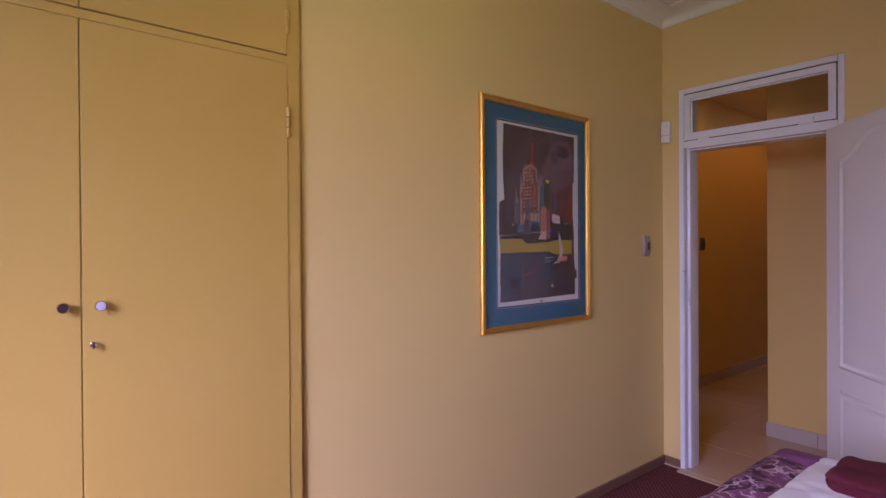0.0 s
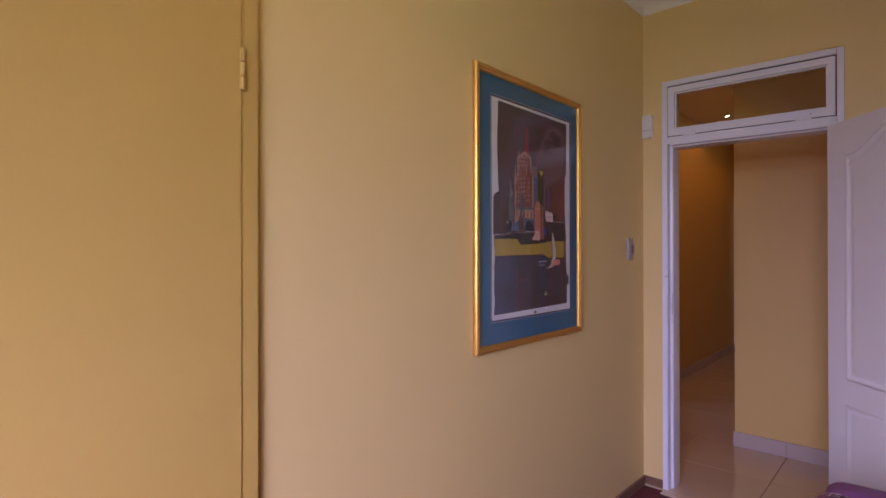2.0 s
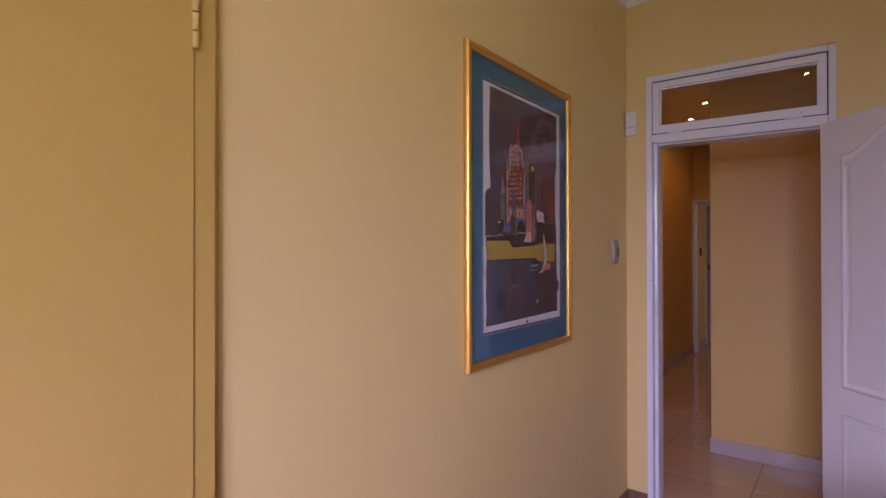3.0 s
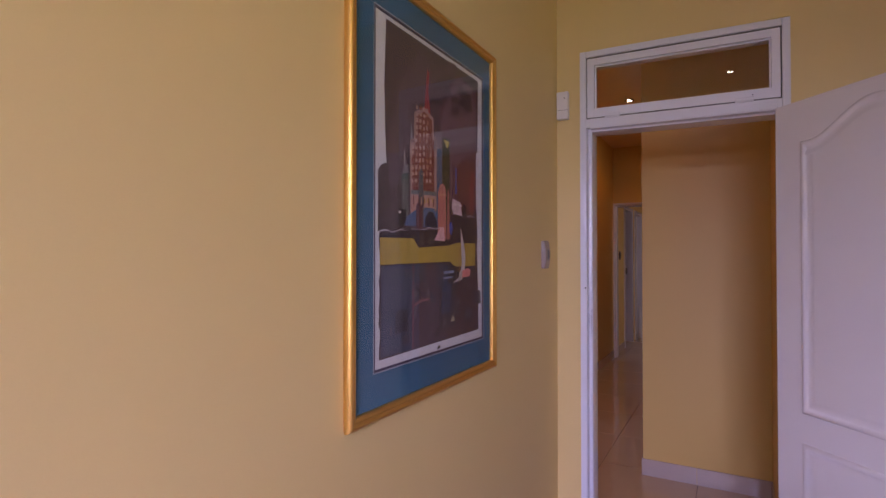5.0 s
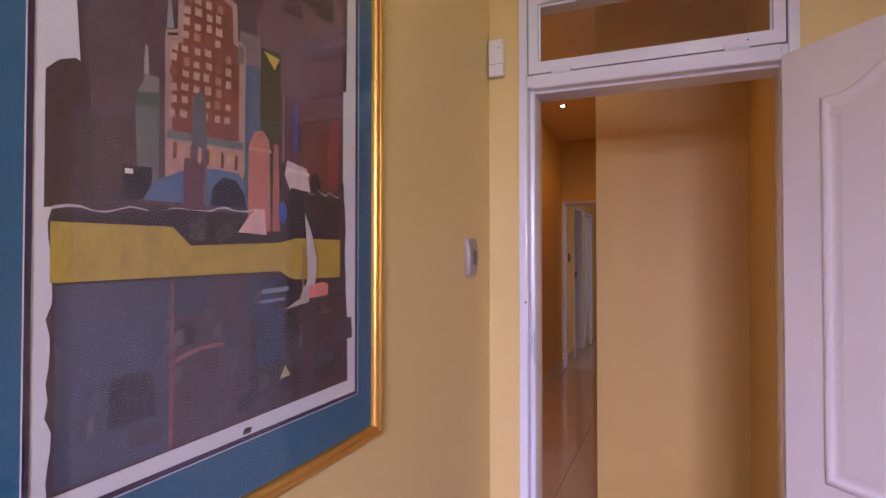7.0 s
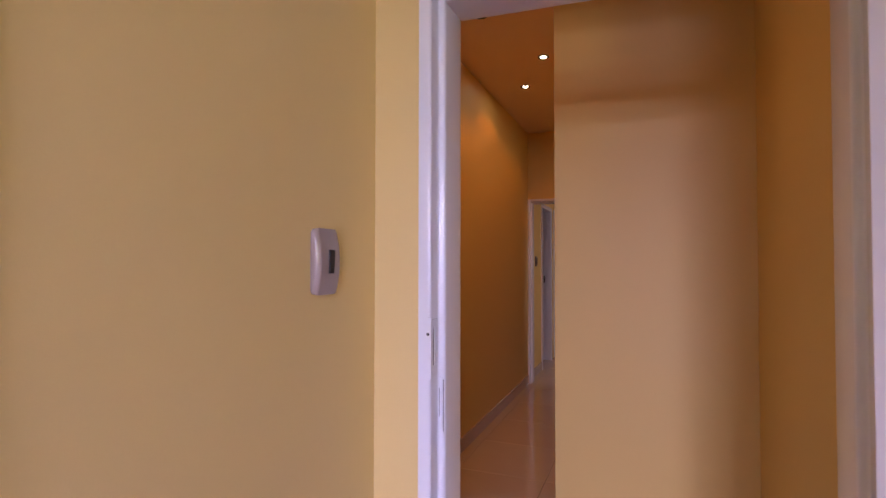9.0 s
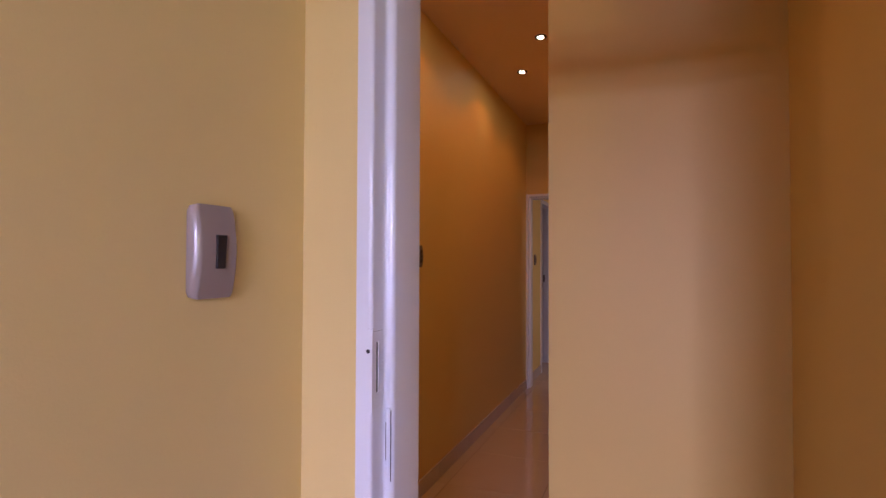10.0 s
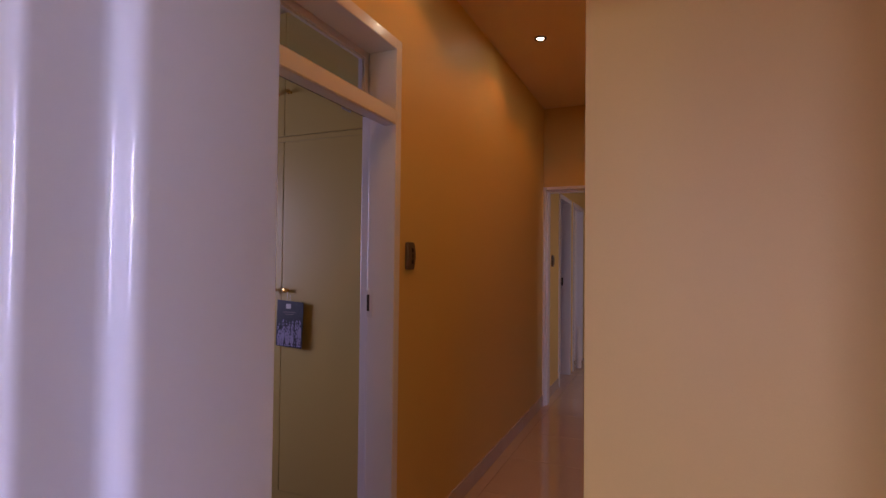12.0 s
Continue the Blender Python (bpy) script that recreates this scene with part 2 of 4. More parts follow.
def lathe(bm, profile, centre, axis, steps=24):
    """Turn (radius, height) about an axis through centre; height runs along the axis."""
    rings = []
    for r, h in profile:
        ring = []
        for i in range(steps):
            a = 2 * math.pi * i / steps
            u, v = r * math.cos(a), r * math.sin(a)
            d = {"x": (h, u, v), "y": (u, h, v), "z": (u, v, h)}[axis]
            ring.append(bm.verts.new(Vector(centre) + Vector(d)))
        rings.append(ring)
    for p, q in zip(rings, rings[1:]):
        for i in range(steps):
            j = (i + 1) % steps
            bm.faces.new((p[i], p[j], q[j], q[i]))
    bm.faces.new(rings[0][::-1])
    bm.faces.new(rings[-1])
    bmesh.ops.recalc_face_normals(bm, faces=bm.faces)
    return bm


def mesh_of(name, bm, mat, base=None, smooth=False):
    if base is not None:
        bmesh.ops.translate(bm, verts=bm.verts, vec=-Vector(base))
    me = bpy.data.meshes.new(name)
    bm.to_mesh(me)
    bm.free()
    me.materials.append(mat)
    if smooth:
        for p in me.polygons:
            p.use_smooth = True
        me.set_sharp_from_angle(angle=radians(40))
    return me


def thing(name, base, label, category, m=None, kind="", group=""):
    """An empty at a thing's base, to carry its parts. With m the parts are built in its own axes."""
    ob = new(name)
    ob.matrix_world = m if m is not None else Matrix.Translation(base)
    ob.empty_display_size = 0.05
    ORIGIN[ob] = None if m is not None else Vector(base)
    return tagged(ob, label, category, group, kind)


def part(name, bm, mat, parent, label="", smooth=False):
    ob = new(name, mesh_of(name, bm, mat, ORIGIN[parent], smooth))
    ob.parent = parent
    ORIGIN[ob] = ORIGIN[parent]
    return tagged(ob, label)


def solo(name, bm, mat, base, label, category, kind="", group="", smooth=False):
    ob = new(name, mesh_of(name, bm, mat, base, smooth))
    ob.location = base
    ORIGIN[ob] = Vector(base)
    return tagged(ob, label, category, group, kind)


def structure(name, bm, mat, label="", category="wall", smooth=False):
    ob = solo(name, bm, mat, (0, 0, 0), label, category, "structure", smooth=smooth)
    return ob


# ---- the large structure ----
ROOM_E, ROOM_S, CEILZ, HALLZ = 3.4, -4.75, 2.95, 2.945
HX, PIERX, PIERY, NOOKX, ENDY = -0.71, 0.25, 1.036, 0.965, 4.95
structure("wall_west", boxes((-0.2, -2.515, -0.05, 0, 0, 3.0)), WALL, "yellow painted bedroom wall with a framed print", "wall")
structure("wall_cupboard_back", boxes((-0.75, -4.95, 0, -0.65, -2.4, 3.0), (-0.65, -2.5149, 0, -0.2, -2.4, 3.0)), WALL, "plain plaster wall behind the built-in cupboard", "wall")
DX0, DX1, DTOP = 0.12, 0.985, 2.418
structure("wall_north", boxes((HX - 0.16, 0.0, -0.05, DX0, 0.125, 3.0), (DX1, 0.0, -0.05, ROOM_E + 0.2, 0.125, 3.0), (DX0, 0.0, DTOP, DX1, 0.125, 3.0)), WALL, "yellow painted wall with a doorway to the passage", "wall")
structure("wall_east", boxes((ROOM_E, -4.95, 0, ROOM_E + 0.2, 0, 3.0)), WALL, "yellow painted bedroom wall", "wall")
WX0, WX1, WZ0, WZ1 = 0.05, 3.2, 0.92, 2.45
structure("wall_south", boxes((-0.65, ROOM_S - 0.2, 0, WX0, ROOM_S, 3.0), (WX1, ROOM_S - 0.2, 0, ROOM_E, ROOM_S, 3.0), (WX0, ROOM_S - 0.2, 0, WX1, ROOM_S, WZ0), (WX0, ROOM_S - 0.2, WZ1, WX1, ROOM_S, 3.0)), WALL, "yellow painted wall with a wide window", "wall")
structure("ceiling", boxes((-0.75, -4.95, CEILZ, ROOM_E + 0.2, 0, CEILZ + 0.1)), CEIL, "white plaster bedroom ceiling", "ceiling")


def cornice():
    cove = [(0.008 + 0.094 * (1 - math.cos(a)), 0.01 + 0.062 * math.sin(a)) for a in (math.pi / 2 * k / 8 for k in range(9))]
    prof = [(0, 0), (0.006, 0), (0.008, 0.003)] + cove + [(0.105, 0.075), (0.118, 0.076), (0.121, 0.086), (0, 0.086)]
    bm = bmesh.new()
    rings = []
    for cx, cy, sx, sy in ((0, 0, 1, -1), (ROOM_E, 0, -1, -1), (ROOM_E, ROOM_S, -1, 1), (0, ROOM_S, 1, 1)):
        rings.append([bm.verts.new((cx + sx * d, cy + sy * d, 2.862 + h)) for d, h in prof])
    for i in range(4):
        p, q = rings[i], rings[(i + 1) % 4]
        for k in range(len(prof)):
            j = (k + 1) % len(prof)
            bm.faces.new((p[k], p[j], q[j], q[k]))
    bmesh.ops.recalc_face_normals(bm, faces=bm.faces)
    return bm


structure("cornice", cornice(), CEIL, "white moulded plaster cornice", "cornice", True)
structure("floor", boxes((-0.75, -4.95, -0.12, ROOM_E + 0.2, -0.02, -0.01)), CARPET, "maroon ribbed bedroom carpet", "floor")
structure("baseboard_west", rounded(boxes((0.0, -2.515, -0.01, 0.014, -0.0, 0.047)), 0.004), WOOD, "low dark wooden skirting board", "baseboard")
structure("baseboard_north", rounded(boxes((0.0142, -0.014, -0.01, DX0 - 0.001, 0.0, 0.047)), 0.004), WOOD, "low dark wooden skirting board", "baseboard")
structure("baseboard_north_east", rounded(boxes((DX1 + 0.001, -0.014, -0.01, ROOM_E, 0.0, 0.047)), 0.004), WOOD, "low dark wooden skirting board", "baseboard")

# passage beyond the door
D2Y0, D2Y1 = 1.055, 1.92
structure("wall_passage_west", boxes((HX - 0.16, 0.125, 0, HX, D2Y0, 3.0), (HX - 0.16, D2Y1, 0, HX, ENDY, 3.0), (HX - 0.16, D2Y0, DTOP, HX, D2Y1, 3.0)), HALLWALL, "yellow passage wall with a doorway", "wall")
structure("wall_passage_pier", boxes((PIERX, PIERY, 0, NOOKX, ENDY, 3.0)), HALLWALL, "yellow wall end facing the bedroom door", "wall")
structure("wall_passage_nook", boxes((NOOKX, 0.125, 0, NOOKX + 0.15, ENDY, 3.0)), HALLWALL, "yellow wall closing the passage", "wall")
structure("ceiling_passage", boxes((HX - 0.16, 0.125, HALLZ, NOOKX + 0.15, 8.4, HALLZ + 0.1)), HALLCEIL, "passage ceiling with downlights, tinted with their warm glow", "ceiling")
FX0, FX1, FTOP = -0.709, 0.16, 2.16
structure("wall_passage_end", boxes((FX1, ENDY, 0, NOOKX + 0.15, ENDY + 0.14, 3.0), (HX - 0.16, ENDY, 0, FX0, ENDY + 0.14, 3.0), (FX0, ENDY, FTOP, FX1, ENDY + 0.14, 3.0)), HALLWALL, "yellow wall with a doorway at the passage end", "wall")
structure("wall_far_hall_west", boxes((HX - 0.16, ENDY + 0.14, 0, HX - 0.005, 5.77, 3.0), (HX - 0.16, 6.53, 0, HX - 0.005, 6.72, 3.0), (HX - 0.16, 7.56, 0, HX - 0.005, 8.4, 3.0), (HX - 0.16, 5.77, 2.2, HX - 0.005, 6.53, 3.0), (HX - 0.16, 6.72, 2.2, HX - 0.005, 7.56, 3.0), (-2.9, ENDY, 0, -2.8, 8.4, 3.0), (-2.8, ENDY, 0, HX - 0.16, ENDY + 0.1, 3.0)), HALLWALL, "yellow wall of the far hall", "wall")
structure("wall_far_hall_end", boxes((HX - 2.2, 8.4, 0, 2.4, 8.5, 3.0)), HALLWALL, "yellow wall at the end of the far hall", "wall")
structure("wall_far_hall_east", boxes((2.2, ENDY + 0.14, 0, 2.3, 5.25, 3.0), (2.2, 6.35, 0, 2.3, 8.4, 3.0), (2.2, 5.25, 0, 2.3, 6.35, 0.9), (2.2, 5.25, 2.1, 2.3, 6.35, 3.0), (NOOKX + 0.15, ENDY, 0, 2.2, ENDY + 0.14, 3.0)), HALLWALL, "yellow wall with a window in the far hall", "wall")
structure("ceiling_far_hall", boxes((-2.9, ENDY, HALLZ, HX - 0.16, 8.5, HALLZ + 0.1), (NOOKX + 0.15, ENDY, HALLZ, 2.3, 8.5, HALLZ + 0.1)), HALLCEIL, "far hall ceiling tinted with warm lamp glow", "ceiling")

# second bedroom
structure("wall_second_room", boxes((-4.2, -0.5, 0, -4.1, 0.3, 3.0), (-4.2, 1.6, 0, -4.1, 3.0, 3.0), (-4.2, 0.3, 0, -4.1, 1.6, 1.0), (-4.2, 0.3, 2.2, -4.1, 1.6, 3.0), (-4.1, -0.6, 0, HX - 0.16, -0.5, 3.0), (HX - 0.26, -0.5, 0, HX - 0.16, 0.125, 3.0), (-4.1, 2.9, 0, HX - 0.16, 3.0, 3.0)), WALL, "yellow walls of the second bedroom", "wall")
structure("ceiling_second_room", boxes((-4.2, -0.6, 2.95, HX - 0.16, 3.0, 3.05)), CEIL, "white ceiling of the second bedroom", "ceiling")
structure("floor_second_room", boxes((-4.2, -0.6, -0.12, HX - 0.16, 3.0, 0.0)), CARPET, "maroon carpet of the second bedroom", "floor")
structure("ground", boxes((-150, -150, -0.4, 150, 150, -0.14)), CONCRETE, "bare earth round the house", "ground")


# ---- doorways ----
def lean(bm, sag, middle=0.43):
    """Tilt what lies above a door's head, as in an old frame that has sagged to one side."""
    for v in bm.verts:
        if v.co.z > 1.99:
            v.co.z -= sag * (v.co.x - middle)
    return bm


def door_frame(name, m, depth, label, fan=True, height=2.418, width=0.865, sag=0.0, slim=1.0, bar_from=-0.015):
    """Pressed steel frame in its own axes: x across, y from the rebated side through the wall."""
    ob = thing(name, None, label, "door frame", m, "structure")
    prof = [(0, -0.015), (0.021, -0.015), (0.0255, -0.0146), (0.028, -0.0134), (0.0294, -0.0115), (0.03, -0.008), (0.03, 0.022), (0.0306, 0.0262), (0.0322, 0.0286), (0.0348, 0.0298), (0.0385, 0.0303), (0.042, 0.0312), (0.0447, 0.0330), (0.0463, 0.0357), (0.047, 0.04), (0.047, depth + 0.008), (0.0462, depth + 0.0125), (0.0435, depth + 0.0146), (0.04, depth + 0.015), (0.0, depth + 0.015)]
    prof = [(u * slim, v) for u, v in prof]
    part("jamb", lean(prism(bmesh.new(), prof, "z", -0.012, height), sag), WHITE, ob, "", True)
    part("jamb", lean(prism(bmesh.new(), [(width - u, v) for u, v in prof], "z", -0.012, height), sag), WHITE, ob, "", True)
    head = 2.03
    if fan:
        bar = [(-0.015, head + 0.012), (-0.011, head + 0.008), (0.026, head + 0.008), (0.03, head), (depth + 0.012, head), (depth + 0.015, head + 0.003), (depth + 0.015, head + 0.07), (0.03, head + 0.07), (0.03, head + 0.056), (-0.015, head + 0.056)]
        if bar_from > 0:
            bar = [(bar_from, head + 0.003), (bar_from + 0.003, head), (depth + 0.010, head), (depth + 0.015, head + 0.005), (depth + 0.015, head + 0.066), (depth + 0.011, head + 0.07), (bar_from, head + 0.07)]
        part("transom_bar", lean(prism(bmesh.new(), bar, "x", 0.0475, width - 0.0475), sag), WHITE, ob)
        if bar_from < 0:
            part("transom_lip", lean(boxes((0.0302, -0.0145, head + 0.014, 0.0472, 0.026, head + 0.055), (width - 0.0472, -0.0145, head + 0.014, width - 0.0302, 0.026, head + 0.055)), sag), WHITE, ob)
    top = [(-0.015, height), (-0.015, height - 0.026), (-0.011, height - 0.03), (0.026, height - 0.03), (0.03, height - 0.047), (depth + 0.012, height - 0.047), (depth + 0.015, height - 0.044), (depth + 0.015, height)]
    part("head", lean(prism(bmesh.new(), top, "x", 0.0472, width - 0.0472), sag), WHITE, ob)
    part("head_corner", lean(boxes((0.0302, -0.0148, height - 0.0298, 0.047, 0.0298, height - 0.0002), (width - 0.047, -0.0148, height - 0.0298, width - 0.0302, 0.0298, height - 0.0002)), sag), WHITE, ob)
    return ob


def fanlight(m, width=0.865, sag=0.0):
    """Bottom-hung sash over the door with one pane and two hinges."""
    ob = thing("fanlight", None, "white steel fanlight sash with clear glass over the door", "window", m, "structure")
    x0, x1, z0, z1 = 0.035, width - 0.035, 2.0915, 2.380
    g0, g1, h0, h1 = 0.069, width - 0.067, 2.133, 2.347
    y0, y1 = -0.014, 0.022
    sash = bmesh.new()
    for r in ((x0, y0, z0, x1, y1, h0), (x0, y0, h1, x1, y1, z1), (x0, y0, h0, g0, y1, h1), (g1, y0, h0, x1, y1, h1)):
        box(sash, *r)
    s = part("sash", lean(sash, sag), WHITE, ob)
    bead = bmesh.new()
    for r in ((g0, 0.004, h0, g1, 0.012, h0 + 0.007), (g0, 0.004, h1 - 0.007, g1, 0.012, h1), (g0, 0.004, h0 + 0.007, g0 + 0.007, 0.012, h1 - 0.007), (g1 - 0.007, 0.004, h0 + 0.007, g1, 0.012, h1 - 0.007)):
        box(bead, *r)
    part("glazing_bead", lean(bead, sag), WHITE, s, "uneven white putty bead")
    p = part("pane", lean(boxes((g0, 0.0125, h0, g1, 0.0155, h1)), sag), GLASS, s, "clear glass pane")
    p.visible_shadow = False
    for hx in (0.155, 0.70):
        h = rounded(boxes((hx - 0.035, -0.0195, 2.083, hx + 0.035, -0.0152, 2.0905), (hx - 0.035, -0.0185, 2.0907, hx + 0.035, -0.0142, 2.103)), 0.001, 1)
        part("hinge", lean(h, sag), WHITE, ob, "white painted butt hinge")
    # black strips stand for the shade in the open gap round the sash
    gap_shade = bmesh.new()
    for r in ((0.0305, -0.004, 2.0865, width - 0.0305, 0.018, 2.091), (0.0305, -0.004, 2.3805, width - 0.0305, 0.018, 2.3875), (0.0305, -0.004, 2.091, 0.0348, 0.018, 2.3805), (width - 0.0348, -0.004, 2.091, width - 0.0305, 0.018, 2.3805)):
        box(gap_shade, *r)
    part("gap_shade", lean(gap_shade, sag), BLACK, ob, "black strip painting the shade in the sash gap")
    latch = lathe(bmesh.new(), [(0.0025, 0), (0.0025, -0.002), (0.0015, -0.0026)], (0.73, -0.0142, 2.112), "y", 10)
    part("screw", lean(latch, sag), DARK, ob)
    return ob


DOOR1 = Matrix.Translation((DX0, 0, 0))
frame_1 = door_frame("door_1_frame", DOOR1, 0.125, "white gloss painted steel door frame with fanlight", sag=0.019)
strike = bmesh.new()
for r in ((0.0302, -0.0125, 1.172, 0.0322, 0.021, 1.197), (0.0302, -0.0125, 1.282, 0.0322, 0.021, 1.300), (0.0302, -0.0125, 1.197, 0.0322, -0.003, 1.282), (0.0302, 0.005, 1.197, 0.0322, 0.021, 1.282), (0.0225, -0.0168, 1.168, 0.0322, -0.0152, 1.305), (0.0302, -0.0152, 1.168, 0.0322, -0.0125, 1.305)):
    box(strike, *r)
sp = part("strike_plate", strike, WHITE, frame_1, "white painted steel strike plate with a dark slot")
part("slot", boxes((0.0301, -0.003, 1.197, 0.0305, 0.005, 1.282)), BLACK, sp, "dark keeper slot")
part("screw", lathe(bmesh.new(), [(0.0035, 0), (0.0035, -0.0015), (0.002, -0.002)], (0.0245, -0.0168, 1.268), "y", 10), DARK, frame_1)
part("paint_chip_plate", rounded(boxes((0.0345, 0.0272, 1.05, 0.0425, 0.0298, 1.165)), 0.001, 1), WHITE, frame_1, "white painted cover plate")
part("gap", boxes((0.0332, 0.0285, 1.075, 0.0342, 0.0299, 1.14), (0.0428, 0.0285, 1.04, 0.0438, 0.0299, 1.16)), DARK, frame_1, "dark gap beside the cover plate")
fanlight(DOOR1, sag=0.019)

DOOR2 = Matrix.Translation((HX - 0.16, D2Y1, 0)) @ pose(0, 0, 0, 0, 0, -90)
frame_2 = door_frame("door_2_frame", DOOR2, 0.16, "white steel door frame with fanlight in the passage", bar_from=0.11)
fanlight(DOOR2)
part("strike_plate", rounded(boxes((0.0472, 0.0345, 1.16, 0.0485, 0.062, 1.285)), 0.0005, 1), WHITE, frame_2)
part("slot", boxes((0.0486, 0.0355, 1.19, 0.0490, 0.049, 1.265)), BLACK, frame_2, "dark keeper slot")

FRAME3 = Matrix.Translation((FX0, ENDY, 0))
door_frame("door_3_frame", FRAME3, 0.14, "white painted door frame at the passage end", fan=False, height=2.16, width=FX1 - FX0, slim=0.8)


# ---- bedroom door leaf ----
def panel_outline(x0, x1, z0, z1, rise):
    pts = [(x0, z0), (x1, z0), (x1, z1)]
    if rise:
        for i in range(1, 24):
            s = i / 24
            u = x1 + (x0 - x1) * s
            k = abs(2 * s - 1)
            if k > 0.84:
                v = 0.0
            else:
                v = rise * (0.5 + 0.5 * math.cos(math.pi * k / 0.84)) ** 0.8
            pts.append((u, z1 + v))
    pts.append((x0, z1))
    return pts


def inset(points, d):
    """Move a closed outline, turning anticlockwise, inwards by d."""
    out = []
    n = len(points)
    for i in range(n):
        p, q, r = Vector(points[i - 1]), Vector(points[i]), Vector(points[(i + 1) % n])
        a, b = (q - p).normalized(), (r - q).normalized()
        na, nb = Vector((-a.y, a.x)), Vector((-b.y, b.x))
        m = na + nb
        m = m / max(0.3, m.length_squared / 2)
        out.append(q + m * d)
    return out


def moulding(outline):
    bm = bmesh.new()
    prof = [(0.0, 0.0), (0.004, 0.005), (0.010, 0.0075), (0.017, 0.0065), (0.022, 0.002), (0.030, 0.0006), (0.040, 0.0012), (0.052, 0.0045), (0.058, 0.005)]
    rings = []
    for d, h in prof:
        rings.append([bm.verts.new((u, -h, v)) for u, v in inset(outline, d)])
    n = len(outline)
    for p, q in zip(rings, rings[1:]):
        for i in range(n):
            j = (i + 1) % n
            bm.faces.new((p[i], p[j], q[j], q[i]))
    bm.faces.new(rings[-1])
    bmesh.ops.recalc_face_normals(bm, faces=bm.faces)
    if sum(f.normal.y for f in bm.faces) > 0:
        bmesh.ops.reverse_faces(bm, faces=bm.faces)
    return bm


LEAFM = pose(0.925, -0.085, 0, 0, 0, -47.5)
leaf = thing("door_1", None, "white moulded two-panel door standing wide open into the bedroom", "door", LEAFM, "structure")
slab = part("slab", rounded(boxes((0, 0, 0.012, 0.78, 0.04, 2.02)), 0.003), LEAF, leaf)
part("upper_panel", moulding(panel_outline(0.112, 0.668, 0.826, 1.862, 0.105)), LEAF, leaf, "arched raised panel", True)
part("lower_panel", moulding(panel_outline(0.112, 0.668, 0.2, 0.715, 0)), LEAF, leaf, "rectangular raised panel", True)
for hz in (0.25, 1.75):
    part("hinge", lathe(bmesh.new(), [(0.006, -0.045), (0.007, -0.04), (0.007, 0.04), (0.006, 0.045)], (-0.007, 0.03, hz), "z", 12), WHITE, leaf, "white painted steel hinge", True)


# ---- built-in cupboard ----
def knob(parent, x, y, z, mirror_face):
    """Turned chrome knob whose flat face has a reflection put into its colour."""
    k = lathe(bmesh.new(), [(0.008, 0), (0.007, 0.006), (0.006, 0.016), (0.011, 0.020), (0.0145, 0.023), (0.0152, 0.028), (0.0142, 0.0305), (0.0128, 0.0308)], (x, y, z), "x", 28)
    k = part("knob", k, CHROME, parent, "round chrome knob", True)
    part("mirror_face", lathe(bmesh.new(), [(0.0125, 0.0306), (0.0125, 0.0312), (0.009, 0.0322), (0.003, 0.0326)], (x, y, z), "x", 24), mirror_face, k, "round face coloured as a reflection", True)


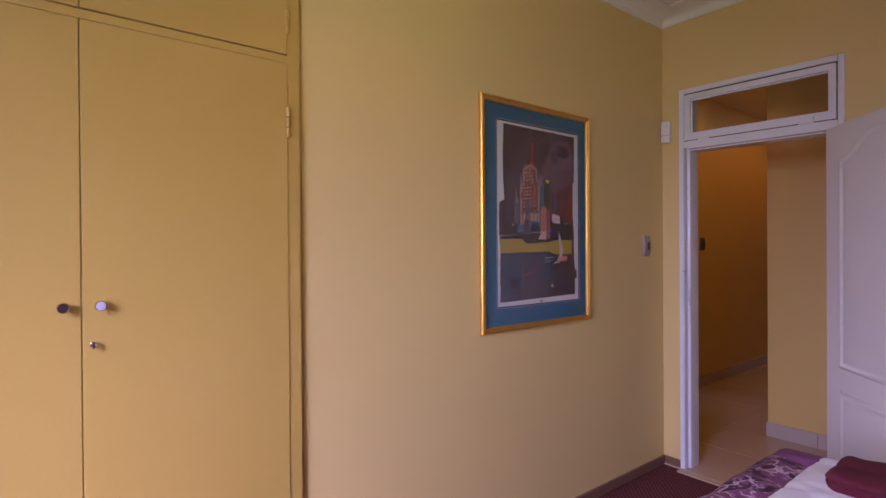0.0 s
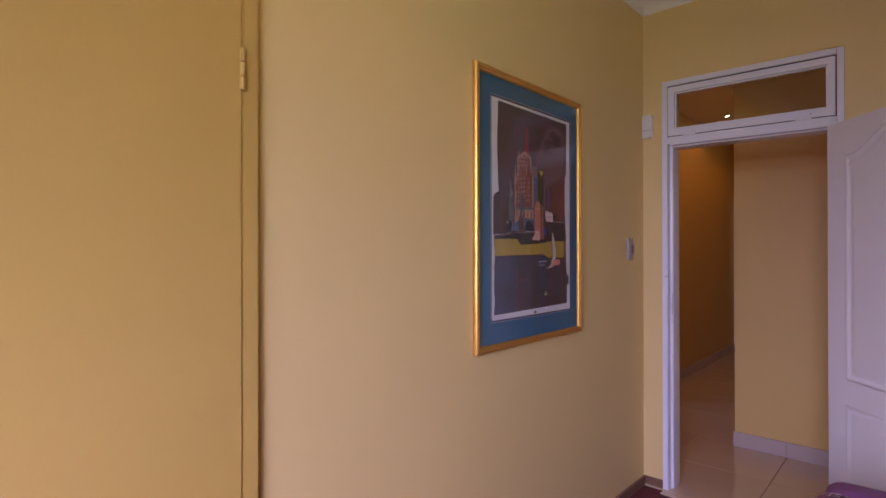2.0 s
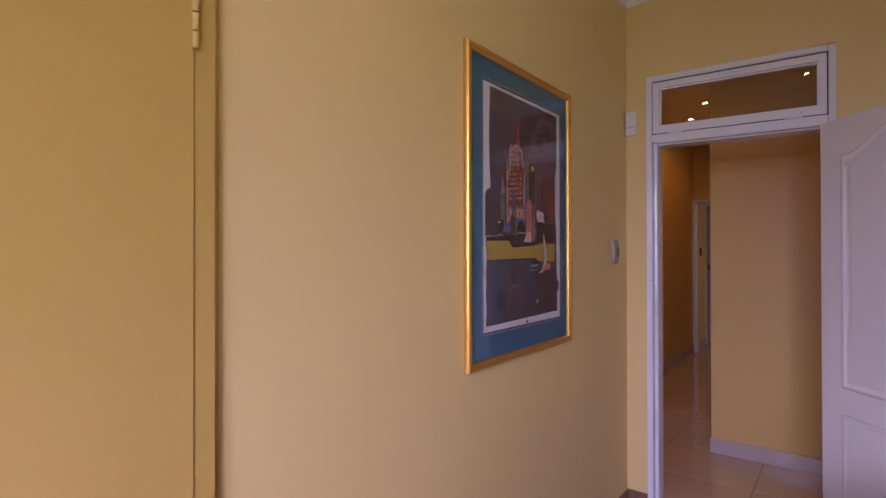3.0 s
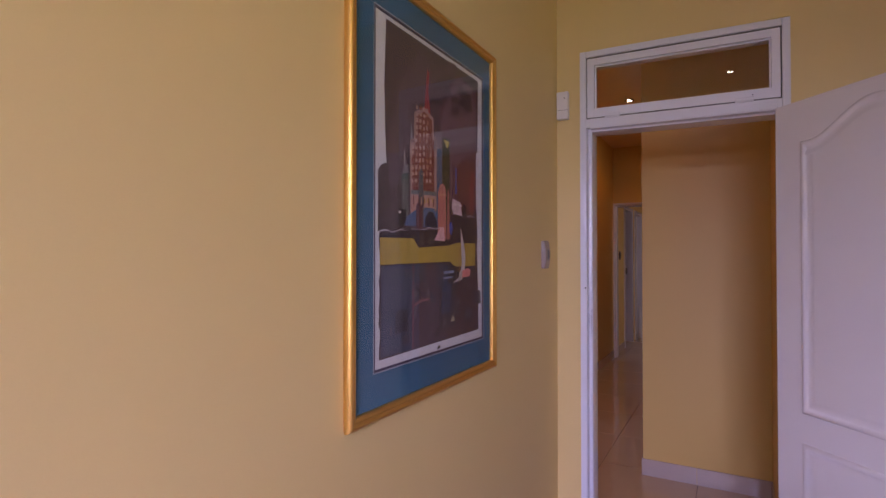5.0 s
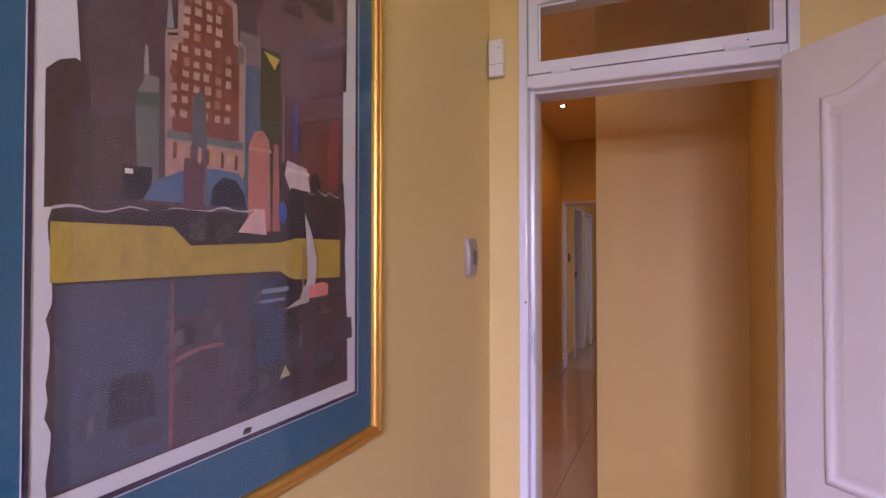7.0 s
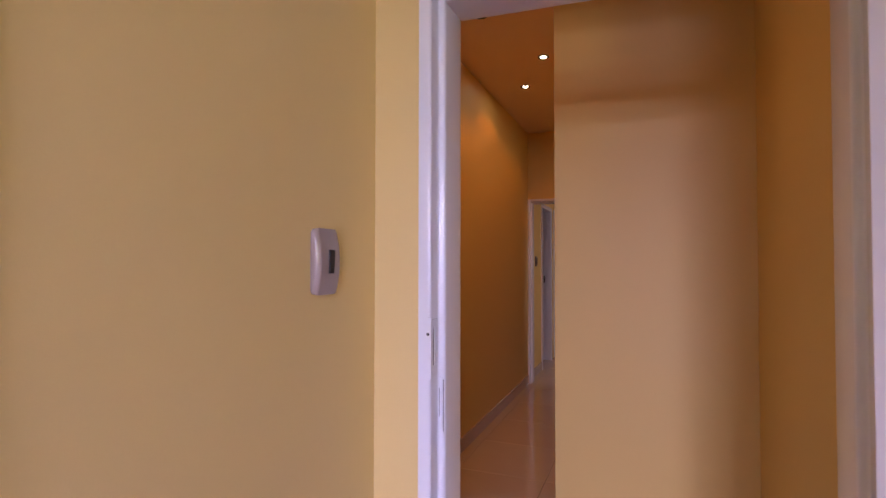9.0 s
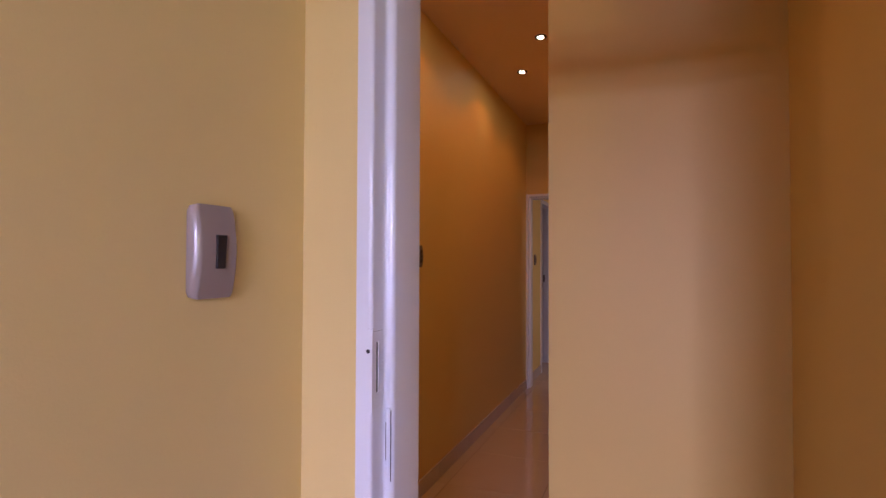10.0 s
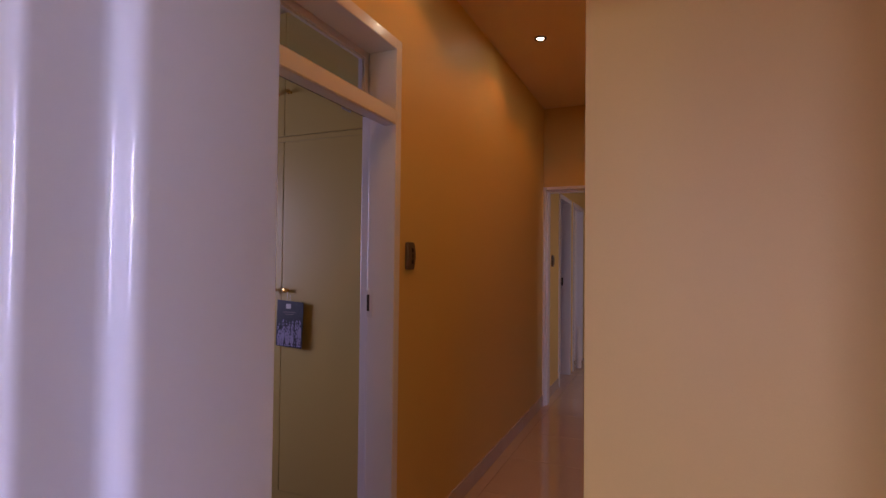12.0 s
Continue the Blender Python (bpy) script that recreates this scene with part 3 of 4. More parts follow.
def cupboard():
    base = (0.0, -3.6, 0)
    ob = thing("built_in_cupboard", base, "yellow enamelled built-in bedroom cupboard with chrome knobs", "cupboard")
    fx = 0.022
    y0, y1, d = ROOM_S, -2.517, -0.6
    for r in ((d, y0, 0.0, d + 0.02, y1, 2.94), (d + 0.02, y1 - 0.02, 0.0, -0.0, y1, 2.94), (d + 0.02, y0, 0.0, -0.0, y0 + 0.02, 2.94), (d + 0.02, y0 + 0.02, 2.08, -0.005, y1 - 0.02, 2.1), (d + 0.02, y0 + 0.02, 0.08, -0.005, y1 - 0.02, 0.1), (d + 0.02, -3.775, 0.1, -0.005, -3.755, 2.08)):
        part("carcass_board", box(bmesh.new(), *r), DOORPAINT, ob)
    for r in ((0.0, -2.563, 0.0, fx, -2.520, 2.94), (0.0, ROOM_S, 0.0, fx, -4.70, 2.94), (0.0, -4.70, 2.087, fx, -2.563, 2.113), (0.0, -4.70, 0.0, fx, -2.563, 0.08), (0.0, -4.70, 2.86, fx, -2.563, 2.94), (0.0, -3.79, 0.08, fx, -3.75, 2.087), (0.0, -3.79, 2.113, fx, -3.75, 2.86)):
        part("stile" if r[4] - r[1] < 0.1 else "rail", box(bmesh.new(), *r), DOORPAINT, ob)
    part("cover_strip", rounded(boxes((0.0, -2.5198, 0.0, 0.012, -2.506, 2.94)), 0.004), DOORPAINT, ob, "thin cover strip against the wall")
    g = 0.0011
    for a, b in ((-3.165, -2.563), (-3.75, -3.165), (-4.245, -3.79), (-4.70, -4.245)):
        right = a in (-3.165, -4.245)
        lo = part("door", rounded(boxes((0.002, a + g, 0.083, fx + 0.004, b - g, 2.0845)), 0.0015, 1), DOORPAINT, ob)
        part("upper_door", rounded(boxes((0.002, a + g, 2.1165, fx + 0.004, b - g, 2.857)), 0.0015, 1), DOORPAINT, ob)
        yk = a + 0.043 if right else b - 0.043
        knob(lo, fx + 0.004, yk, 1.276, LILAC if right else PLUM)
        hy = b if right else a
        for hz in (1.878, 0.3):
            h = bmesh.new()
            for s in range(3):
                lathe(h, [(0.006, -0.0165), (0.0068, -0.0155), (0.0068, 0.0155), (0.006, 0.0165)], (fx + 0.007, hy, hz + (s - 1) * 0.036), "z", 12)
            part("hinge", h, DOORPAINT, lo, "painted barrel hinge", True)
        h = bmesh.new()
        for s in range(3):
            lathe(h, [(0.005, -0.013), (0.006, -0.012), (0.006, 0.012), (0.005, 0.013)], (fx + 0.006, hy, 2.23 + (s - 1) * 0.028), "z", 12)
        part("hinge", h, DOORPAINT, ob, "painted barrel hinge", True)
        if right:
            k = lathe(bmesh.new(), [(0.0085, 0), (0.0085, 0.003), (0.007, 0.004)], (fx + 0.004, a + 0.026, 1.165), "x", 18)
            kp = part("key_plate", k, CHROME, lo, "small round lock with a key", True)
            key = boxes((fx + 0.0082, a + 0.0250, 1.161, fx + 0.016, a + 0.0270, 1.169), (fx + 0.016, a + 0.0245, 1.1555, fx + 0.03, a + 0.0275, 1.1745))
            part("key", key, DARK, kp, "small dark key")
    return ob


cupboard()


# ---- framed print ----
def framed_print():
    y0, y1, z0, z1 = -1.645, -0.816, 1.020, 2.153
    ob = thing("framed_print", (0, (y0 + y1) / 2, z0), "gilt framed abstract city print with a teal mount on the wall", "picture")
    prof = [(0.007, 0.002), (0.002, 0.008), (0, 0.014), (0.002, 0.021), (0.006, 0.026), (0.011, 0.028), (0.015, 0.026), (0.0165, 0.0235), (0.019, 0.0235), (0.022, 0.025), (0.026, 0.0235), (0.029, 0.019), (0.030, 0.016), (0.030, 0.002)]
    prof = [(d, h * 0.98) for d, h in prof]
    corner = ((y0, z0, 1, 1), (y1, z0, -1, 1), (y1, z1, -1, -1), (y0, z1, 1, -1))
    for i in range(4):
        bm = bmesh.new()
        ends = [[bm.verts.new((h, cy + sy * d, cz + sz * d)) for d, h in prof] for cy, cz, sy, sz in (corner[i], corner[(i + 1) % 4])]
        for k in range(len(prof)):
            j = (k + 1) % len(prof)
            bm.faces.new((ends[0][k], ends[0][j], ends[1][j], ends[1][k]))
        for e in ends:
            bm.faces.new(e)
        bmesh.ops.recalc_face_normals(bm, faces=bm.faces)
        part("frame_rail", bm, GOLD, ob, "gilt moulded rail", True)
    part("backing", boxes((0.001, y0 + 0.03, z0 + 0.03, 0.0045, y1 - 0.03, z1 - 0.03)), MOUNTLINE, ob)
    a0, a1, b0, b1 = -1.533, -0.900, 1.135, 2.051
    m = bmesh.new()
    i0, i1, k0, k1 = y0 + 0.029, y1 - 0.029, z0 + 0.029, z1 - 0.029
    for r in ((0.005, i0, k0, 0.008, i1, b0), (0.005, i0, b1, 0.008, i1, k1), (0.005, i0, b0, 0.008, a0, b1), (0.005, a1, b0, 0.008, i1, b1)):
        box(m, *r)
    part("mount", m, MOUNT, ob, "teal blue mount board")
    ln = bmesh.new()
    w = 0.007
    for r in ((0.0048, a0, b0, 0.0072, a1, b0 + w), (0.0048, a0, b1 - w, 0.0072, a1, b1), (0.0048, a0, b0 + w, 0.0072, a0 + w, b1 - w), (0.0048, a1 - w, b0 + w, 0.0072, a1, b1 - w)):
        box(ln, *r)
    part("mount_bevel", ln, MOUNTLINE, ob, "thin dark inner line")
    wl = bmesh.new()
    q = 0.0016
    for r in ((0.0081, a0 - q, b0 - q, 0.0083, a1 + q, b0), (0.0081, a0 - q, b1, 0.0083, a1 + q, b1 + q), (0.0081, a0 - q, b0, 0.0083, a0, b1), (0.0081, a1, b0, 0.0083, a1 + q, b1)):
        box(wl, *r)
    part("mount_line", wl, PAPER, ob, "thin white line round the window of the mount")
    part("paper", boxes((0.0047, a0 + w, b0 + w, 0.0056, a1 - w, b1 - w)), PAPER, ob, "white deckle-edged paper")
    # printed shapes, each a thin layer of ink on the paper
    layer = [0]
    tone = {}

    def on_paper(u, v):
        return u + 0.0138 * (u + 2.209), 1.424 + (v - 1.424) * 1.0138

    def ink(name, color, *pts, wall=False):
        """A patch of ink. Points are in the drawing's own scale, or with wall in the wall's."""
        layer[0] += 1
        x = 0.0058 + 0.00004 * layer[0]
        bm = bmesh.new()
        vs = [bm.verts.new((x, u, v) if wall else (x, *on_paper(u, v))) for u, v in pts]
        f = bm.faces.new(vs)
        f.normal_update()
        if f.normal.x < 0:
            f.normal_flip()
        if color not in tone:
            # inks lifted to imitate the pale veil of reflections on the glass
            tone[color] = flat_material("ink_" + name, tuple(min(1, 1.4 * c + 0.006) for c in color), 0.65)
        return part(name, bm, tone[color], ob)

    rnd = random.Random(4)

    def ragged(u0, v0, u1, v1, n, amp):
        return [(u0 + (u1 - u0) * i / n + (rnd.random() - 0.5) * amp, v0 + (v1 - v0) * i / n) for i in range(1, n)]
    L, R, B, T = -1.517, -0.955, 1.166, 2.025
    outline = [(L, B), (R + 0.003, B + 0.008), (R, 1.32)] + ragged(R, 1.32, R - 0.012, 1.60, 12, 0.006) + [(R - 0.03, 1.62), (R - 0.032, 1.772), (R - 0.004, 1.776), (R, 2.022), (-1.49, T)]
    outline += [(-1.497, 1.86), (-1.493, 1.74), (-1.487, 1.655), (-1.494, 1.637), (L, 1.632)] + ragged(L, 1.63, L, B, 26, 0.008)
    ink("printed_night_sky", (0.055, 0.032, 0.04), *outline)
    ink("printed_haze", (0.078, 0.046, 0.058), (-1.45, 1.50), (-1.20, 1.50), (-1.20, 1.98), (-1.33, 2.0), (-1.44, 1.86), (-1.47, 1.70))
    ink("printed_dusk", (0.10, 0.042, 0.058), (-1.20, 1.60), (-0.97, 1.58), (-0.97, 1.98), (-1.1, 2.0), (-1.22, 1.90))
    ink("printed_mauve_sky", (0.125, 0.07, 0.088), (-1.19, 1.70), (-1.138, 1.718), (-1.08, 1.722), (-1.05, 1.742), (-0.958, 1.778), (-0.955, 1.93), (-1.0, 2.0), (-1.10, 1.985), (-1.17, 1.90), (-1.20, 1.82), wall=True)
    ink("printed_mauve_sky", (0.08, 0.052, 0.064), (-1.468, 1.60), (-1.41, 1.61), (-1.40, 1.74), (-1.415, 1.80), (-1.46, 1.78), (-1.475, 1.70), wall=True)
    ink("printed_block", (0.05, 0.03, 0.032), (-1.514, 1.486), (-1.464, 1.492), (-1.463, 1.592), (-1.468, 1.655), (-1.482, 1.663), (-1.50, 1.655), (-1.514, 1.64), wall=True)
    ink("printed_block", (0.062, 0.038, 0.04), (-1.464, 1.492), (-1.40, 1.503), (-1.402, 1.598), (-1.412, 1.615), (-1.436, 1.609), (-1.463, 1.592), wall=True)
    ink("printed_spire", (0.28, 0.03, 0.04), (-1.305, 1.84), (-1.272, 1.83), (-1.283, 1.9), (-1.278, 1.95), (-1.29, 1.96))
    ink("printed_grey_tower", (0.11, 0.115, 0.11), (-1.405, 1.515), (-1.376, 1.53), (-1.376, 1.672), (-1.398, 1.668), (-1.402, 1.64), (-1.41, 1.636), wall=True)
    ink("printed_grey_cap", (0.17, 0.16, 0.175), (-1.408, 1.646), (-1.377, 1.652), (-1.377, 1.674), (-1.397, 1.672), (-1.40, 1.66), wall=True)
    ink("printed_green_stripe", (0.06, 0.085, 0.08), (-1.408, 1.627), (-1.377, 1.636), (-1.377, 1.652), (-1.408, 1.645), wall=True)
    ink("printed_aerial", (0.26, 0.23, 0.24), (-1.399, 1.672), (-1.391, 1.673), (-1.393, 1.71), (-1.397, 1.712), wall=True)
    ink("printed_aerial", (0.2, 0.2, 0.23), (-1.366, 1.745), (-1.354, 1.75), (-1.36, 1.79), (-1.364, 1.79), wall=True)
    ink("printed_dark_box", (0.014, 0.011, 0.014), (-1.425, 1.504), (-1.388, 1.509), (-1.385, 1.55), (-1.426, 1.548), wall=True)
    ink("printed_lit_window", (0.5, 0.46, 0.42), (-1.423, 1.537), (-1.412, 1.538), (-1.412, 1.544), (-1.423, 1.544), wall=True)
    ink("printed_skyscraper_shaft", (0.3, 0.19, 0.175), (-1.378, 1.535), (-1.24, 1.548), (-1.24, 1.766), (-1.252, 1.768), (-1.255, 1.826), (-1.307, 1.846), (-1.358, 1.82), (-1.36, 1.738), (-1.38, 1.73))
    ink("printed_skyscraper_face", (0.17, 0.05, 0.038), (-1.368, 1.60), (-1.25, 1.612), (-1.25, 1.76), (-1.262, 1.763), (-1.264, 1.818), (-1.307, 1.833), (-1.35, 1.81), (-1.352, 1.73), (-1.37, 1.725))
    for tint, color in enumerate(((0.5, 0.33, 0.27), (0.42, 0.2, 0.14), (0.42, 0.29, 0.09), (0.3, 0.1, 0.075))):
        bmw = bmesh.new()
        layer[0] += 1
        xw = 0.0058 + 0.00004 * layer[0]
        pick = random.Random(31)
        for i in range(6):
            for j in range(12):
                kind = pick.choices((0, 1, 2, 3), (10, 4, 1, 3))[0]
                u, v = -1.3625 + i * 0.0192 + j * 0.0004, 1.627 + j * 0.0188 + i * 0.0022
                s, q = 0.0095 + pick.random() * 0.003, 0.0105 + pick.random() * 0.004
                du, dv, skew = 0.004 * (pick.random() - 0.5), 0.004 * (pick.random() - 0.5), 0.003 * (pick.random() - 0.5)
                if kind != tint or v > 1.852 - 0.25 * abs(u + 1.307) or (v > 1.735 and (u < -1.352 or u > -1.27)):
                    continue
                bmw.faces.new([bmw.verts.new((xw, u + du + a, v + dv + b)) for a, b in ((0, skew), (s, 0.001), (s + skew, q), (0.4 * s, q - 0.002), (0.001, q + skew))])
        tagged(part("printed_windows", bmw, flat_material("ink_lit_window", color, 0.65), ob), kind="stuff")
    ink("printed_lower_storey", (0.36, 0.2, 0.16), (-1.374, 1.535), (-1.243, 1.547), (-1.243, 1.598), (-1.374, 1.588))
    ink("printed_band", (0.12, 0.135, 0.135), (-1.376, 1.592), (-1.24, 1.601), (-1.24, 1.612), (-1.376, 1.604))
    ink("printed_blue_tower", (0.07, 0.1, 0.16), (-1.238, 1.54), (-1.205, 1.545), (-1.205, 1.745), (-1.24, 1.745))
    ink("printed_olive_tower", (0.05, 0.045, 0.022), (-1.204, 1.53), (-1.157, 1.535), (-1.157, 1.785), (-1.204, 1.78))
    for k in range(3):
        ink("printed_yellow_window", (0.4, 0.24, 0.08), (-1.30 + 0.021 * k, 1.574 + 0.003 * k), (-1.287 + 0.021 * k, 1.576 + 0.003 * k), (-1.288 + 0.021 * k, 1.588 + 0.003 * k), (-1.299 + 0.021 * k, 1.587 + 0.003 * k), wall=True)
    ink("printed_grey_top", (0.16, 0.12, 0.14), (-1.242, 1.74), (-1.19, 1.75), (-1.192, 1.80), (-1.235, 1.795), wall=True)
    ink("printed_pole", (0.2, 0.15, 0.15), (-1.137, 1.60), (-1.134, 1.60), (-1.132, 1.722), (-1.136, 1.722), wall=True)
    ink("printed_yellow_wedge", (0.4, 0.32, 0.06), (-1.198, 1.776), (-1.16, 1.774), (-1.172, 1.752))
    ink("printed_red_block", (0.11, 0.036, 0.033), (-1.105, 1.56), (-0.99, 1.56), (-0.988, 1.735), (-1.04, 1.74), (-1.108, 1.712))
    ink("printed_red_glow", (0.18, 0.04, 0.04), (-1.02, 1.57), (-0.99, 1.57), (-0.987, 1.71), (-1.01, 1.70), (-1.025, 1.64))
    ink("printed_black_shed", (0.02, 0.012, 0.016), (-1.075, 1.553), (-1.045, 1.556), (-1.045, 1.58), (-1.06, 1.592), (-1.072, 1.585))
    ink("printed_blue_mast", (0.05, 0.07, 0.25), (-1.122, 1.62), (-1.112, 1.62), (-1.113, 1.70), (-1.121, 1.70))
    ink("printed_blue_dome", (0.07, 0.11, 0.2), (-1.41, 1.505), (-1.395, 1.53), (-1.355, 1.55), (-1.30, 1.562), (-1.25, 1.562), (-1.235, 1.545), (-1.23, 1.508))
    ink("printed_dark_dome", (0.012, 0.014, 0.03), (-1.305, 1.508), (-1.30, 1.535), (-1.28, 1.552), (-1.255, 1.55), (-1.238, 1.53), (-1.235, 1.508))
    ink("printed_slate_tower", (0.09, 0.09, 0.11), (-1.338, 1.508), (-1.309, 1.508), (-1.314, 1.66), (-1.324, 1.672), (-1.336, 1.655))
    ink("printed_plum_tower", (0.1, 0.04, 0.055), (-1.35, 1.468), (-1.317, 1.47), (-1.315, 1.572), (-1.35, 1.57))
    ink("printed_pink_tower", (0.36, 0.13, 0.1), (-1.231, 1.475), (-1.18, 1.475), (-1.184, 1.628), (-1.20, 1.642), (-1.218, 1.635), (-1.23, 1.61))
    ink("printed_pink_tower", (0.28, 0.1, 0.08), (-1.176, 1.475), (-1.158, 1.475), (-1.162, 1.625), (-1.174, 1.625))
    ink("printed_pale_block", (0.45, 0.34, 0.35), (-1.146, 1.575), (-1.14, 1.602), (-1.087, 1.595), (-1.076, 1.55), (-1.132, 1.55))
    foam = [(-1.516 + 0.3 * k / 20, 1.481 + 0.024 * k / 20 + 0.0035 * math.sin(k * 1.3) + 0.003 * rnd.random()) for k in range(21)]
    ink("printed_foam_line", (0.4, 0.38, 0.4), *foam, *[(u, v + 0.001 + 0.0028 * rnd.random()) for u, v in reversed(foam)])
    ink("printed_quay", (0.03, 0.02, 0.026), (-1.516, 1.47), (-1.36, 1.47), (-1.335, 1.449), (-1.16, 1.458), (-1.12, 1.468), (-0.985, 1.468), (-0.985, 1.548), (-1.13, 1.555), (-1.155, 1.47), (-1.235, 1.47), (-1.24, 1.498), (-1.36, 1.497), (-1.516, 1.476))
    crest = [(-1.10 + 0.115 * k / 10, 1.551 + 0.004 * math.sin(k * 1.9) + 0.004 * rnd.random()) for k in range(11)]
    ink("printed_foam_line", (0.4, 0.38, 0.4), *crest, *[(u, v + 0.0008 + 0.0022 * rnd.random()) for u, v in reversed(crest)])
    ink("printed_pale_edge", (0.3, 0.2, 0.17), (-1.3805, 1.60), (-1.378, 1.60), (-1.377, 1.735), (-1.359, 1.742), (-1.358, 1.82), (-1.3605, 1.82), (-1.3615, 1.746), (-1.38, 1.738))
    ink("printed_pale_edge", (0.3, 0.2, 0.17), (-1.241, 1.56), (-1.2385, 1.56), (-1.238, 1.765), (-1.251, 1.772), (-1.253, 1.768), (-1.241, 1.762))
    for k in range(9):
        u = -1.368 + 0.0135 * k
        ink("printed_streak", (0.4, 0.22, 0.17) if k % 2 else (0.14, 0.05, 0.045), (u, 1.565 + 0.004 * rnd.random()), (u + 0.006, 1.566), (u + 0.007, 1.588), (u + 0.001, 1.59))
    ink("printed_pink_sail", (0.5, 0.3, 0.29), (-1.252, 1.47), (-1.235, 1.49), (-1.215, 1.51), (-1.195, 1.51), (-1.19, 1.468))
    ink("printed_pink_band", (0.42, 0.2, 0.12), (-1.231, 1.603), (-1.18, 1.607), (-1.18, 1.612), (-1.231, 1.609))
    ink("printed_pale_band", (0.55, 0.42, 0.43), (-1.138, 1.583), (-1.081, 1.581), (-1.08, 1.588), (-1.14, 1.589))
    ink("printed_blue_spot", (0.03, 0.06, 0.28), (-1.16, 1.495), (-1.147, 1.488), (-1.138, 1.51), (-1.15, 1.53), (-1.162, 1.52))
    ink("printed_ochre_band", (0.32, 0.225, 0.04), (-1.518, 1.402), (-1.157, 1.407), (-1.128, 1.391), (-0.983, 1.391), (-0.982, 1.466), (-1.118, 1.465), (-1.157, 1.456), (-1.338, 1.447), (-1.367, 1.472), (-1.518, 1.47))
    ink("printed_water", (0.05, 0.055, 0.085), (-1.512, 1.172), (-1.372, 1.172), (-1.37, 1.399), (-1.512, 1.399))
    ink("printed_water", (0.065, 0.045, 0.062), (-1.364, 1.172), (-1.18, 1.175), (-1.18, 1.402), (-1.364, 1.40))
    ink("printed_water", (0.036, 0.03, 0.04), (-1.225, 1.2), (-1.12, 1.2), (-1.12, 1.388), (-1.16, 1.40), (-1.225, 1.395))
    ink("printed_blue_shade", (0.03, 0.045, 0.085), (-1.21, 1.25), (-1.15, 1.25), (-1.15, 1.395), (-1.21, 1.395))
    ink("printed_pink_line", (0.16, 0.06, 0.08), (-1.371, 1.172), (-1.364, 1.172), (-1.363, 1.398), (-1.37, 1.398))
    ink("printed_pink_line", (0.2, 0.09, 0.1), (-1.362, 1.286), (-1.32, 1.297), (-1.26, 1.296), (-1.255, 1.302), (-1.32, 1.304), (-1.362, 1.293))
    for k in range(14):
        u, v = -1.50 + 0.5 * rnd.random(), 1.18 + 0.2 * rnd.random()
        w, h = 0.02 + 0.05 * rnd.random(), 0.012 + 0.05 * rnd.random()
        c = rnd.choice(((0.05, 0.04, 0.055), (0.03, 0.025, 0.035), (0.075, 0.055, 0.07), (0.045, 0.05, 0.075)))
        ink("printed_brush_mark", c, (u, v), (u + w, v + 0.004 * rnd.random()), (u + w * 0.95, v + h), (u + w * 0.4, v + h * 1.1), (u + 0.003, v + h))
    for k in range(12):
        u, v = -1.48 + 0.46 * rnd.random(), 1.86 + 0.12 * rnd.random()
        w, h = 0.03 + 0.07 * rnd.random(), 0.015 + 0.04 * rnd.random()
        c = rnd.choice(((0.06, 0.034, 0.042), (0.075, 0.04, 0.05), (0.05, 0.03, 0.036)))
        ink("printed_brush_mark", c, (u, v), (min(u + w, -0.97), v + 0.006), (min(u + w * 0.9, -0.97), v + h), (u + 0.008, v + h * 0.9))
    for k in range(46):
        u, v = -1.345 + 0.085 * rnd.random(), 1.452 + 0.03 * rnd.random()
        w, h = 0.004 + 0.012 * rnd.random(), 0.003 + 0.012 * rnd.random()
        c = rnd.choice(((0.06, 0.05, 0.055), (0.045, 0.035, 0.04), (0.085, 0.07, 0.075), (0.02, 0.014, 0.018)))
        ink("printed_scribble", c, (u, v), (u + w, v + 0.3 * h), (u + 0.8 * w, v + h), (u + 0.2 * w, v + 0.7 * h))
    for k in range(30):
        u, v = -1.49 + 0.47 * rnd.random(), 1.20 + 0.18 * rnd.random()
        w, h = 0.003 + 0.02 * rnd.random(), 0.004 + 0.03 * rnd.random()
        c = rnd.choice(((0.075, 0.06, 0.075), (0.05, 0.045, 0.06), (0.1, 0.085, 0.1), (0.03, 0.025, 0.035)))
        ink("printed_scribble", c, (u, v), (u + w, v + 0.2 * h), (u + 0.9 * w, v + h), (u + 0.1 * w, v + 0.8 * h))
    ink("printed_ripple", (0.16, 0.2, 0.27), (-1.205, 1.37), (-1.14, 1.372), (-1.14, 1.38), (-1.205, 1.378))
    ink("printed_ripple", (0.13, 0.16, 0.22), (-1.21, 1.354), (-1.15, 1.356), (-1.15, 1.362), (-1.21, 1.36))
    ink("printed_sail", (0.38, 0.34, 0.33), (-1.098, 1.513), (-1.078, 1.475), (-1.062, 1.425), (-1.068, 1.38), (-1.09, 1.36), (-1.1, 1.355), (-1.088, 1.40), (-1.092, 1.45))
    ink("printed_mast", (0.25, 0.12, 0.06), (-1.104, 1.37), (-1.1, 1.37), (-1.1, 1.455), (-1.104, 1.455))
    ink("printed_hull", (0.3, 0.27, 0.25), (-1.15, 1.34), (-1.085, 1.348), (-1.085, 1.375), (-1.1, 1.38), (-1.11, 1.356))
    ink("printed_pink_hull", (0.55, 0.16, 0.15), (-1.085, 1.355), (-1.03, 1.358), (-1.027, 1.378), (-1.045, 1.384), (-1.085, 1.378))
    ink("printed_small_sail", (0.35, 0.32, 0.2), (-1.162, 1.222), (-1.135, 1.224), (-1.148, 1.244))
